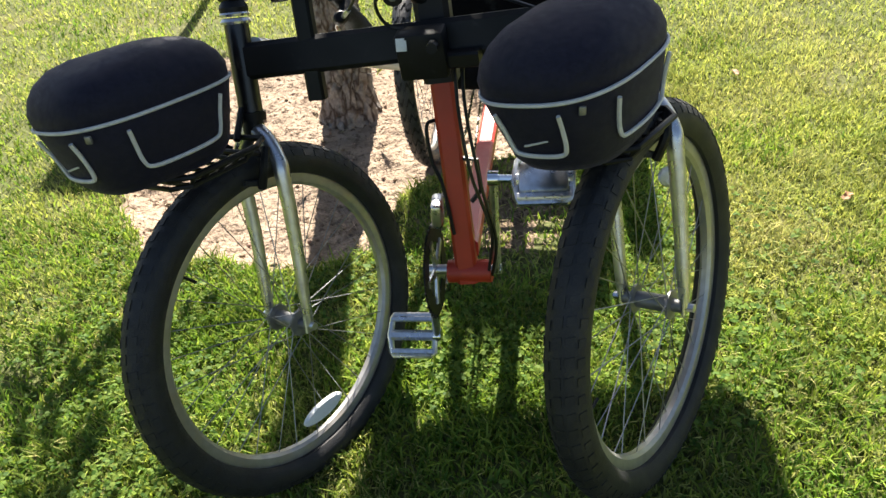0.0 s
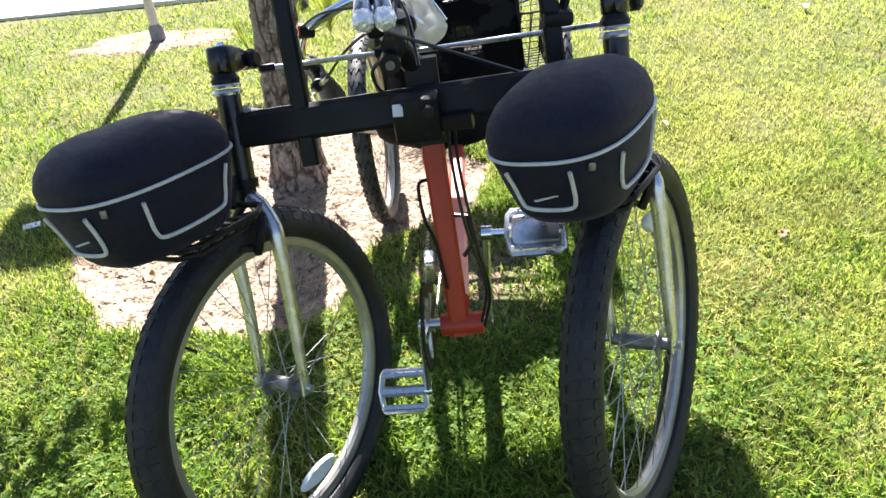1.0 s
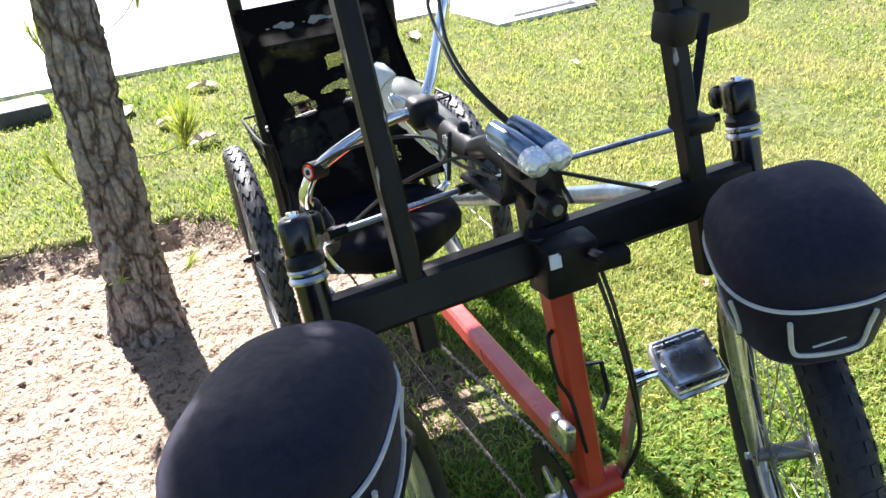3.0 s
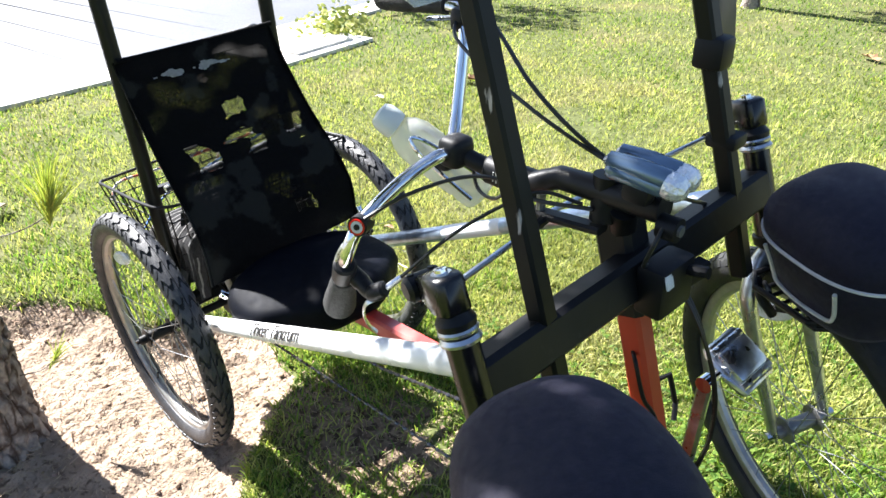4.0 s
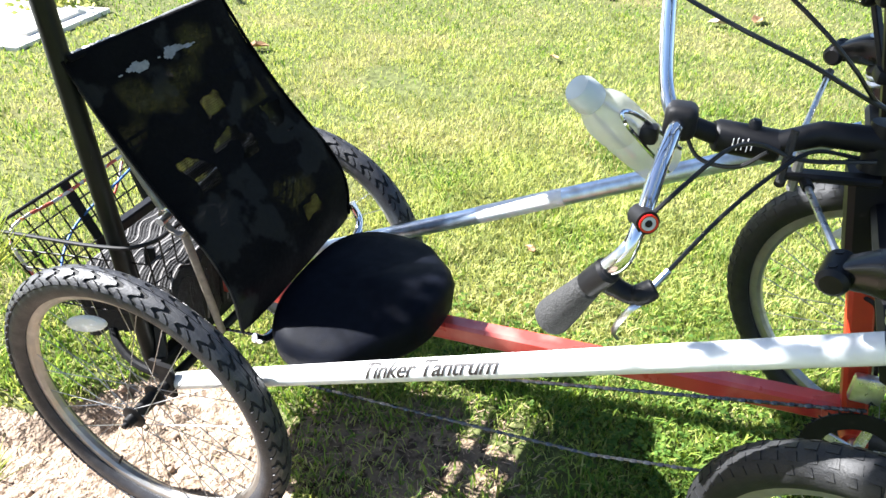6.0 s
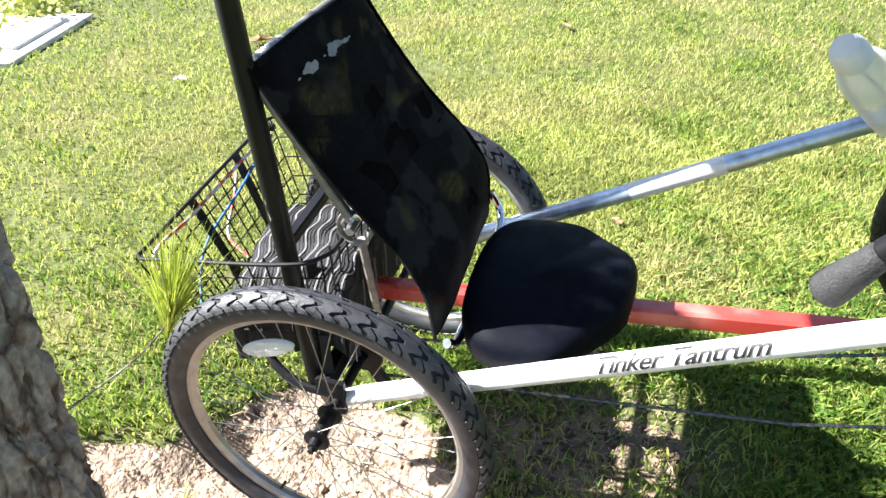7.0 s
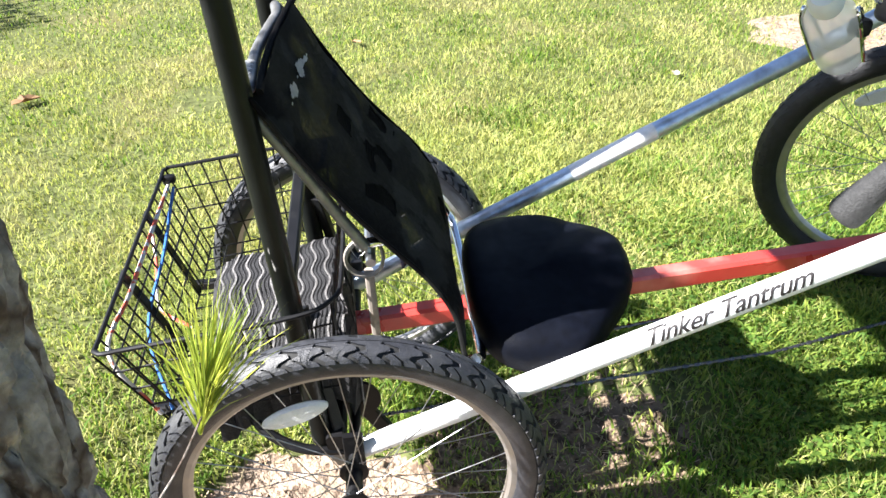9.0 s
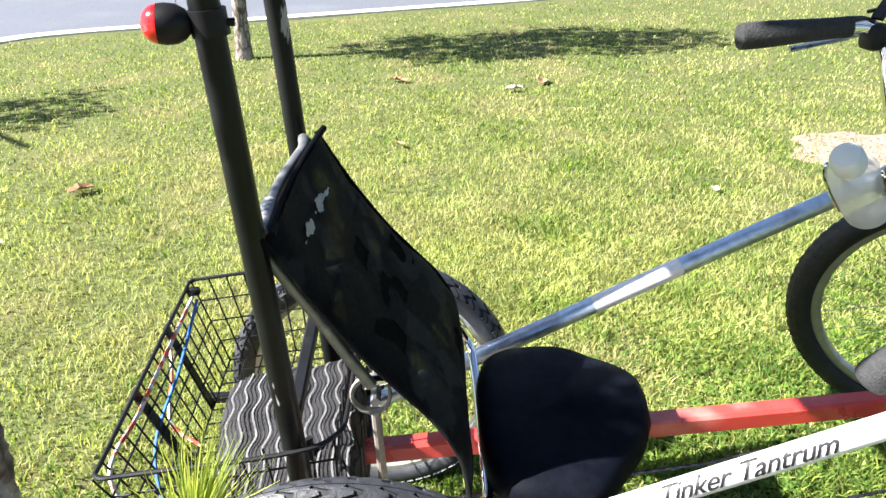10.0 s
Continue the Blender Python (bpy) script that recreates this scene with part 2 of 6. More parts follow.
def bar(a, b, w, h, up=(0, 0, 1), bevel=0.15):
    """A square-section bar from a to b with rounded edges."""
    a, b = Vector(a), Vector(b)
    way = (b - a).normalized()
    s = way.cross(Vector(up)).normalized()
    u = s.cross(way)
    bm = bmesh.new()
    c = bevel * min(w, h)
    outline = [(w / 2 - c, -h / 2), (w / 2, -h / 2 + c), (w / 2, h / 2 - c), (w / 2 - c, h / 2), (-w / 2 + c, h / 2), (-w / 2, h / 2 - c), (-w / 2, -h / 2 + c), (-w / 2 + c, -h / 2)]
    rings = [[bm.verts.new(q + s * x + u * y) for x, y in outline] for q in (a, b)]
    for i in range(8):
        bm.faces.new((rings[0][i], rings[0][(i + 1) % 8], rings[1][(i + 1) % 8], rings[1][i]))
    bm.faces.new(rings[0][::-1]), bm.faces.new(rings[1])
    bmesh.ops.recalc_face_normals(bm, faces=bm.faces)
    return bm


def block(size, m=Matrix(), bevel=0.15, segments=2):
    """A box with rounded edges."""
    bm = bmesh.new()
    bmesh.ops.create_cube(bm, size=1.0)
    for v in bm.verts:
        v.co = Vector((v.co.x * size[0], v.co.y * size[1], v.co.z * size[2]))
    bmesh.ops.bevel(bm, geom=bm.edges[:], offset=bevel * min(size), segments=segments, affect="EDGES", profile=0.5)
    bmesh.ops.transform(bm, matrix=m, verts=bm.verts)
    return bm


def lathe(profile, n=64, closed=True, m=Matrix(), bm=None):
    """A turned form round the local x axis; profile is (x, radius)."""
    bm = bm or bmesh.new()
    rings = []
    for k in range(n):
        a = 2 * math.pi * k / n
        rings.append([bm.verts.new(m @ Vector((x, r * math.cos(a), r * math.sin(a)))) for x, r in profile])
    size = len(profile)
    for k in range(n):
        a, b = rings[k], rings[(k + 1) % n]
        for i in range(size if closed else size - 1):
            bm.faces.new((a[i], b[i], b[(i + 1) % size], a[(i + 1) % size]))
    if not closed:
        for i in (0, size - 1):
            if profile[i][1] > 1e-5:
                bm.faces.new([r[i] for r in rings])
    bmesh.ops.recalc_face_normals(bm, faces=bm.faces)
    return bm


def facing(origin, x, z=None, y=None):
    """A frame whose x axis is x and whose z axis is as near to z as can be."""
    x = Vector(x).normalized()
    z = Vector(z if z else (0, 0, 1))
    y = z.cross(x).normalized()
    z = x.cross(y)
    m = Matrix((x, y, z)).transposed().to_4x4()
    m.translation = origin
    return m


def as_mesh(name, bm, mats, smooth=True, sharp=35):
    me = bpy.data.meshes.new(name)
    bm.to_mesh(me)
    bm.free()
    for m in mats if isinstance(mats, (list, tuple)) else [mats]:
        me.materials.append(m)
    if smooth:
        me.shade_smooth()
        me.set_sharp_from_angle(angle=radians(sharp))
    return me


BASES = {}


def thing(name, base, label, category, group="", kind=""):
    """An empty at the base of a thing; its parts are built in world metres."""
    ob = new(name)
    ob.location = base
    ob.empty_display_size = 0.05
    BASES[ob] = Vector(base)
    return tagged(ob, label, category, group, kind)


def part(name, bm, mats, parent, label="", at=None, smooth=True, sharp=35):
    """One mesh under a thing (in world metres) or under a part (in that part's frame)."""
    data = bm if isinstance(bm, bpy.types.Mesh) else as_mesh(name, bm, mats, smooth, sharp)
    ob = new(name, data)
    ob.parent = parent
    m = at or Matrix()
    ob.matrix_basis = Matrix.Translation(-BASES[parent]) @ m if parent in BASES else m
    return tagged(ob, label)


def solid(name, bm, mats, label, category, group="", kind="", smooth=True, sharp=35, origin=None):
    """A thing that is one mesh; its origin goes to the given place."""
    o = Vector(origin) if origin else Vector()
    bmesh.ops.translate(bm, vec=-o, verts=bm.verts)
    ob = new(name, as_mesh(name, bm, mats, smooth, sharp))
    ob.location = o
    return tagged(ob, label, category, group, kind)


# ---- ground ----
def hump(x, y, s, seed):
    return noise.noise(Vector((x * s, y * s, seed)))


def basin(x, y):
    """0 on the lawn, 1 well inside the bare ring round the pine."""
    dx, dy = (x + 0.44) / 0.86, (y - 2.74) / 0.88
    a = math.atan2(dy, dx)
    edge = 1.0 + 0.07 * math.sin(3 * a + 1.0) + 0.05 * math.sin(5 * a + 2.0) + 0.12 * hump(x, y, 3.0, 5.0) + 0.06 * hump(x, y, 9.0, 8.0)
    edge -= 0.14 * max(0.0, math.cos(a + 0.75)) ** 4
    edge -= 0.19 * max(0.0, math.cos(a - 0.4)) ** 4
    d = edge - math.hypot(dx, dy)
    return max(0.0, min(1.0, d / 0.16))


def lawn_z(x, y):
    z = -0.03 + 0.012 * hump(x, y, 0.8, 1.0) + 0.006 * hump(x, y, 4.0, 2.0)
    dip = math.exp(-(((x - 0.45) / 0.5) ** 2 + ((y - 2.75) / 0.45) ** 2))
    rise = math.exp(-(((x - 0.66) / 0.4) ** 2 + ((y - 1.15) / 0.45) ** 2))
    return z - 0.05 * dip + 0.055 * rise


def ground_z(x, y):
    b = basin(x, y)
    if b <= 0.0:
        return lawn_z(x, y)
    d = noise.voronoi(Vector((x * 20 + 0.6 * hump(x, y, 8, 2.0), y * 20, 1.0)))[0]
    lump = min(1.0, (d[1] - d[0]) * 2.0) * max(0.0, 0.45 + hump(x, y, 3.0, 6.0))
    rough = 0.014 * hump(x, y, 5, 3.0) + 0.009 * hump(x, y, 17, 4.0) + 0.010 * hump(x, y, 34, 4.0) + 0.012 * lump
    rough -= 0.05 * max(0.0, hump(x, y, 4.5, 9.0) - 0.30)
    return lawn_z(x, y) * (1 - b) + b * (-0.115 + rough)


# kerb line that bounds the lawn, from far left round the corner
KERB = [(-40, 2.5), (-12, 4.75), (-2, 5.52), (1.8, 5.82), (5.0, 6.35), (7.3, 6.75), (8.1, 6.6), (8.55, 5.9), (8.96, 4.35), (9.9, 1.02), (11.6, -5.0), (18, -30)]


def lines(a, b, fine, coarse, lo, hi):
    out, v = [], lo
    while v < a:
        out.append(v)
        v += max(fine, (a - v) * coarse)
    v = a
    while v < b:
        out.append(v)
        v += fine
    v = b
    while v < hi:
        out.append(v)
        v += max(fine, (v - b) * coarse + fine)
    return [*out, hi]


def trodden(x, y):
    """Thin bare spots beside the cycle's wheels."""
    return math.exp(-(((x - 0.19) / 0.26) ** 2 + ((y - 2.04) / 0.19) ** 2)) + 0.9 * math.exp(-(((x - 0.24) / 0.18) ** 2 + ((y - 2.34) / 0.2) ** 2))


xs, ys = lines(-1.5, 0.7, 0.012, 0.16, -60, 60), lines(1.75, 3.75, 0.012, 0.16, -60, 60)
bm = bmesh.new()
grid = [[bm.verts.new((x, y, ground_z(x, y))) for y in ys] for x in xs]
for i in range(len(xs) - 1):
    for j in range(len(ys) - 1):
        f = bm.faces.new((grid[i][j], grid[i + 1][j], grid[i + 1][j + 1], grid[i][j + 1]))
        spot = f.calc_center_median().xy
        f.material_index = 1 if basin(*spot) > 0.25 else 2 if trodden(*spot) + 0.5 * hump(*spot, 13, 7.0) > 0.5 else 0
solid("ground", bm, [LAWN, DIRT, SOIL], "mown lawn with a bare dirt ring round a pine", "ground", kind="structure", sharp=180)
del grid


# ---- the pedal cycle ----
BODY = V3(0.2, 1.95, -0.05)
cycle = thing("recumbent_cycle", BODY, "homemade four-wheeled recumbent pedal cycle with red, white and black frame", "pedal cycle")
AX = V3(-0.03, 0.324, 0.945).normalized()          # steering axis, leaning back
CROSS = V3(0.994, -0.087, 0.061).normalized()      # across the cycle
HEAD_L, HEAD_R = V3(-0.19, 1.44, 0.844), V3(0.475, 1.384, 0.906)


def steered(head, degrees):
    """Axle direction, forward direction and a placing function for a fork turned by degrees."""
    s = Matrix.Rotation(radians(degrees), 3, AX) @ CROSS
    f = s.cross(AX)
    return s, f, lambda a, b, c: head + s * a + f * b + AX * c


S_L, F_L, AT_L = steered(HEAD_L, -25)
S_R, F_R, AT_R = steered(HEAD_R, -25)
HUB_L, HUB_R = AT_L(-0.004, -0.0095, -0.567), AT_R(0.0145, -0.014, -0.548)



def tread(bm, pitch, rows, lift, r0, rc):
    """Raised rubber blocks over the crown of a tyre; rows are lists of (turn, across) corners in pitch units."""
    for k in range(pitch):
        for row in rows:
            low, high = [], []
            for t, c in row:
                a = 2 * math.pi * (k + t) / pitch
                phi = c * 1.25
                for store, extra in ((low, -0.001), (high, lift)):
                    rr = rc + (r0 + extra) * math.cos(phi)
                    store.append(bm.verts.new((-(r0 + extra) * math.sin(phi), rr * math.cos(a), rr * math.sin(a))))
            n = len(row)
            bm.faces.new(high)
            for i in range(n):
                bm.faces.new((low[i], low[(i + 1) % n], high[(i + 1) % n], high[i]))


GROOVE = material("dark_groove_rubber", (0.012, 0.012, 0.012), 0.8, spread=0.3, scale=80)


def bolt_tread(bm, pitch, lift, r0, rc):
    """Two staggered bands of tread plates parted by narrow lightning-shaped grooves."""
    inner = [(0.02, 0.0, 0.0), (0.14, 0.05, 0.13), (0.26, 0.34, 0.15), (0.42, 0.38, 0.15), (0.54, 0.04, 0.15)]
    outer = [(0.54, 0.04, 0.15), (0.66, -0.06, 0.14), (0.80, 0.16, 0.12), (0.95, 0.20, 0.08)]
    middle = [(0.54, 0.30, 0.0), (0.66, 0.46, 0.0), (0.80, 0.62, 0.0), (0.95, 0.66, 0.0)]
    plates = [[(c, sh + g, sh + 1 - g) for c, sh, g in inner],
              [(c, sh + g, m - 0.04) for (c, sh, g), (_, m, _) in zip(outer, middle)],
              [(c, m + 0.06, sh + 1 - g) for (c, sh, g), (_, m, _) in zip(outer, middle)]]
    for side in (-1, 1):
        for k in range(pitch):
            for plate in plates:
                rows = []
                for c, t0, t1 in plate:
                    phi = side * c * 1.22
                    row = []
                    for t in (t0, 0.5 * (t0 + t1), t1):
                        a = side * 2 * math.pi * (k + t + (0.5 if side > 0 else 0)) / pitch
                        pair = []
                        for extra in (0.0, lift):
                            rr = rc + (r0 + extra) * math.cos(phi)
                            pair.append(bm.verts.new((-(r0 + extra) * math.sin(phi), rr * math.cos(a), rr * math.sin(a))))
                        row.append(pair)
                    rows.append(row)
                for p, q in zip(rows, rows[1:]):
                    for i in (0, 1):
                        bm.faces.new((p[i][1], p[i + 1][1], q[i + 1][1], q[i][1]))
                    bm.faces.new((p[0][0], p[0][1], q[0][1], q[0][0]))
                    bm.faces.new((p[2][1], p[2][0], q[2][0], q[2][1]))
                for row in (rows[0], rows[-1]):
                    for i in (0, 1):
                        bm.faces.new((row[i][0], row[i + 1][0], row[i + 1][1], row[i][1]))
    bmesh.ops.recalc_face_normals(bm, faces=bm.faces)


ROAD_ROWS = None
KNOB_ROWS = [
    [(0.1, -0.16), (0.7, -0.16), (0.8, 0.16), (0.2, 0.16)],
    [(0.0, -0.62), (0.5, -0.62), (0.6, -0.3), (0.1, -0.3)],
    [(0.4, 0.3), (0.9, 0.3), (1.0, 0.62), (0.5, 0.62)],
    [(0.1, -1.05), (0.55, -1.05), (0.6, -0.75), (0.15, -0.75)],
    [(0.3, 0.75), (0.75, 0.75), (0.8, 1.05), (0.35, 1.05)],
]


def build_wheel(name, centre, axle, rubber, rows, pitch, label, reflect=None, seed=0, lift=0.0044, hub_paint=None, radius=0.335, r=0.0275):
    """Rim with tyre, tread, hub and spokes; axle is the hub's direction."""
    m = facing(centre, axle)
    rc = radius - 0.004 - r
    rim = [(-0.0125, 0.292), (-0.0135, 0.284), (-0.011, 0.272), (-0.005, 0.2665), (0.005, 0.2665), (0.011, 0.272), (0.0135, 0.284), (0.0125, 0.292), (0.009, 0.288), (0.006, 0.279), (-0.006, 0.279), (-0.009, 0.288)]
    wheel = part(name, lathe(rim, 72), RIM, cycle, label, at=m)
    section = [(-r * math.sin(p), rc + r * math.cos(p)) for p in (math.pi * (0.80 if radius < 0.34 else 0.78) * (k / 9 - 1) for k in range(19))]
    part("tyre", lathe(section, 96), rubber, wheel)
    bm = bmesh.new()
    if rows:
        tread(bm, pitch, rows, lift, r, rc)
    else:
        bolt_tread(bm, pitch, lift, r, rc)
    part("tread", bm, rubber, wheel, smooth=False)
    if not rows:
        floor_ring = [(-(r + 0.0006) * math.sin(p), rc + (r + 0.0006) * math.cos(p)) for p in (1.2 * (k / 8 - 1) for k in range(17))]
        part("groove_floor", lathe([*floor_ring, *[(x * 0.9, q - 0.004) for x, q in reversed(floor_ring)]], 96), GROOVE, wheel)
    part("hub", lathe([(-0.062, 0.0001), (-0.062, 0.006), (-0.054, 0.006), (-0.052, 0.011), (-0.036, 0.012), (-0.034, 0.026), (-0.030, 0.026), (-0.028, 0.015), (0.028, 0.015), (0.030, 0.026), (0.034, 0.026), (0.036, 0.012), (0.052, 0.011), (0.054, 0.006), (0.062, 0.006), (0.062, 0.0001)], 20, closed=False), hub_paint or DULL, wheel)
    spoke = as_mesh("spoke", tube([(0, 0, 0), (1, 0, 0)], 1.0, 5), SPOKE)
    for k in range(32):
        side = 1 if k % 2 else -1
        a = 2 * math.pi * k / 32
        b = a + (0.9 if (k // 2) % 2 else -0.9)
        start = Vector((0.032 * side, 0.022 * math.cos(b), 0.022 * math.sin(b)))
        end = Vector((0.003 * side, 0.268 * math.cos(a), 0.268 * math.sin(a)))
        way = end - start
        part("spoke", spoke, None, wheel, at=facing(start, way) @ Matrix.Diagonal((way.length, 0.001, 0.001, 1)))
    if reflect is not None:
        a = radians(reflect)
        q = Matrix.Translation((0.014, 0.218 * math.cos(a), 0.218 * math.sin(a))) @ Matrix.Rotation(a + math.pi / 2, 4, "X")
        oval = Matrix.Diagonal((1, 0.056, 0.018, 1))
        bm = lathe([(-0.006, 0.0001), (-0.006, 0.86), (-0.002, 1.0), (0.002, 1.0), (0.006, 0.86), (0.007, 0.0001)], 36, closed=False, m=q @ oval)
        part("reflector", bm, WHITEREF, wheel, "white plastic spoke reflector")
    a = 1.2 + seed
    part("valve", tube([(0, 0.27 * math.cos(a), 0.27 * math.sin(a)), (0, 0.235 * math.cos(a), 0.235 * math.sin(a))], 0.003, 6), BLACK, wheel)
    return wheel


REAR_L, REAR_R = V3(-0.0461, 2.6173, 0.2128), V3(0.60, 2.565, 0.262)
build_wheel("front_wheel", HUB_L, S_L, RUBBER, KNOB_ROWS, 74, "steered front wheel with black knobbly tyre", reflect=-96, seed=1, lift=0.0014, radius=0.351, r=0.0325)
build_wheel("front_wheel", HUB_R, S_R, RUBBER, KNOB_ROWS, 74, "steered front wheel with black knobbly tyre", reflect=62, seed=2, lift=0.0014, radius=0.351, r=0.0325)
build_wheel("rear_wheel", REAR_L, V3(-0.9965, 0.0618, -0.0571), WORN, ROAD_ROWS, 42, "rear wheel with dusty patterned tyre", reflect=109, seed=3, hub_paint=BLACK)
build_wheel("rear_wheel", REAR_R, CROSS, WORN, ROAD_ROWS, 42, "rear wheel with dusty patterned tyre", seed=4, hub_paint=BLACK)


def stem_arm(place, way):
    """A forged stem lying flat: broad over the steerer, narrowing to a split clamp."""
    way = (Vector(way) - AX * Vector(way).dot(AX)).normalized()
    side = way.cross(AX)
    o = place(0, 0, 0.053)
    bm = bmesh.new()
    rings = []
    for along, half, top, bottom in ((-0.021, 0.010, 0.019, -0.020), (-0.017, 0.017, 0.022, -0.023), (-0.004, 0.0215, 0.0235, -0.025), (0.014, 0.021, 0.0235, -0.025), (0.032, 0.018, 0.021, -0.022), (0.046, 0.0155, 0.017, -0.019), (0.058, 0.015, 0.013, -0.018), (0.065, 0.013, 0.010, -0.015)):
        c = 0.22 * half
        ring = [(half - c, bottom), (half, bottom + c), (half, top - c), (half - c, top), (-half + c, top), (-half, top - c), (-half, bottom + c), (-half + c, bottom)]
        rings.append([bm.verts.new(o + way * along + side * x + AX * z) for x, z in ring])
    for p, q in zip(rings, rings[1:]):
        for i in range(8):
            bm.faces.new((p[i], p[(i + 1) % 8], q[(i + 1) % 8], q[i]))
    bm.faces.new(rings[0][::-1]), bm.faces.new(rings[-1])
    bmesh.ops.recalc_face_normals(bm, faces=bm.faces)
    arm = part("steering_arm", bm, GLOSS, cycle, "glossy black stem used as steering arm", sharp=50)
    top = place(0, 0, 0.0765) + way * 0.004
    part("bolt_washer", lathe([(-0.001, 0.006), (-0.001, 0.0125), (0.0012, 0.0125), (0.0012, 0.006)], 20, m=facing(top, AX, side)), ALU, arm)
    part("bolt", lathe([(-0.003, 0.0085), (0.006, 0.008), (0.0065, 0.0035), (0.002, 0.0035), (0.002, 0.0001)], 14, closed=False, m=facing(top, AX, side)), CHROME, arm)
    clamp = o + way * 0.071 - AX * 0.004
    part("clamp", tube([clamp - side * 0.026, clamp - side * 0.021, clamp + side * 0.021, clamp + side * 0.026], [0.012, 0.0175, 0.0175, 0.012], 16), BLACK, arm)
    for k in (-1, 1):
        part("clamp_bolt", tube([clamp + side * 0.014 * k + AX * 0.012, clamp + side * 0.014 * k + AX * 0.0185], 0.005, 8), BLACK, arm)


def fork(place, hub, s, f, arm_way):
    """Head tube, unicrown fork, steering arm and headset of one front wheel."""
    body = part("head_tube", tube([place(0, 0, -0.003), place(0, 0, -0.16)], 0.021, 20), GLOSS, cycle)
    for c, r in ((-0.002, 0.0255), (0.010, 0.0245)):
        part("headset_ring", lathe([(-0.005, 0.019), (-0.005, r), (-0.001, r + 0.001), (0.004, r - 0.002), (0.005, 0.019)], 24, m=facing(place(0, 0, c), AX, s)), FORKS, body)
    part("headset_ring", lathe([(-0.008, 0.02), (-0.008, 0.025), (0.008, 0.026), (0.008, 0.02)], 24, m=facing(place(0, 0, -0.165), AX, s)), BLACK, body)
    part("steerer", lathe([(0.012, 0.012), (0.012, 0.024), (0.020, 0.025), (0.030, 0.019), (0.036, 0.018), (0.036, 0.012)], 20, m=facing(place(0, 0, 0), AX, s)), BLACK, body)
    stem_arm(place, arm_way)
    part("fork_crown", tube([place(0, 0, -0.172), place(0, 0, -0.186), place(0, 0, -0.200), place(0, 0, -0.208)], [0.0185, 0.020, 0.019, 0.012], 16), BLACK, cycle)
    for side in (-1, 1):
        x = 0.056 * side
        low = hub + s * x
        knee = place(x * 1.02, 0.0, -0.275)
        pts = curve_points([place(x * 0.12, 0.0, -0.190), place(x * 0.55, 0.0, -0.210), place(x * 0.92, 0.0, -0.244), knee, knee.lerp(low, 0.4) - f * 0.003, knee.lerp(low, 0.8), low], 5)
        rad = [0.0165 - 0.0075 * (k / (len(pts) - 1)) ** 1.6 for k in range(len(pts))]
        part("fork_blade", tube(pts, rad, 14), FORKS, cycle, "chrome fork blade curving out of the steerer")
        part("dropout_tab", bar(low + AX * 0.02, low - AX * 0.014, 0.022, 0.006, up=s, bevel=0.3), FORKS, cycle)
    part("axle_nut", tube([hub + s * 0.072, hub - s * 0.072], 0.0075, 8), ALU, cycle)
    for side in (-1, 1):
        part("brake_arm", tube(curve_points([place(0.050 * side, 0.022, -0.215), place(0.056 * side, 0.036, -0.245), place(0.040 * side, 0.036, -0.285)]), 0.008, 8), BLACK, cycle)
        part("brake_pad", bar(place(0.030 * side, 0.030, -0.278), place(0.030 * side, 0.066, -0.270), 0.012, 0.010), GRIP, cycle)


fork(AT_L, HUB_L, S_L, F_L, (0.34, 1.0, 0.0))
fork(AT_R, HUB_R, S_R, F_R, (0.55, 1.0, 0.0))

# frame
CL, CR = V3(-0.178, 1.424, 0.775), V3(0.468, 1.366, 0.838)
part("cross_beam", bar(CL, CR, 0.05, 0.062, up=AX), BLACK, cycle, "black square steel cross beam")
P0, P1 = V3(0.183, 1.313, 0.372), V3(0.154, 1.426, 0.82)
part("front_post", bar(P0 + (P0 - P1) * 0.025, P0.lerp(P1, 0.86), 0.040, 0.040, up=(0, 1, 0)), RED, cycle, "orange-red square front post")
part("post_sleeve", bar(P0.lerp(P1, 0.80), P0.lerp(P1, 1.12), 0.058, 0.06, up=(0, 1, 0)), BLACK, cycle)
part("bracket_shell", tube([P0 + V3(-0.036, 0.003, 0.006), P0 + V3(0.046, -0.005, 0.012)], 0.022, 16), RED, cycle)
B0, B1 = V3(0.1845, 1.335, 0.416), V3(0.243, 2.62, 0.343)
part("main_beam", bar(B0, B1, 0.04, 0.04), FADED, cycle, "faded red square main beam")
TL0, TL1 = V3(-0.172, 1.445, 0.790), V3(0.04, 2.60, 0.215)
TR0, TR1 = V3(0.455, 1.39, 0.815), V3(0.50, 2.58, 0.262)
left_tube = part("side_tube", tube([TL0, TL1], 0.019, 20), WHITE, cycle, "side tube with black script, its steel glare painted in as white")
right_tube = part("side_tube", tube([TR0, TR1], 0.019, 20), GALV, cycle, "galvanised steel side tube")
way = (TR1 - TR0).normalized()
k0, k1 = TR0 + way * ((1.895 - TR0.y) / way.y), TR0 + way * ((2.076 - TR0.y) / way.y)
part("sticker", tube([k0, k1], 0.0197, 20), WHITE, right_tube, "white label sleeve", at=Matrix())

lug = (TL1 - TL0).normalized()
part("tube_lug", bar(TL1 - lug * 0.012, TL1 + lug * 0.055, 0.034, 0.016, up=CROSS), DULL, left_tube, "flattened grey lug", at=Matrix())
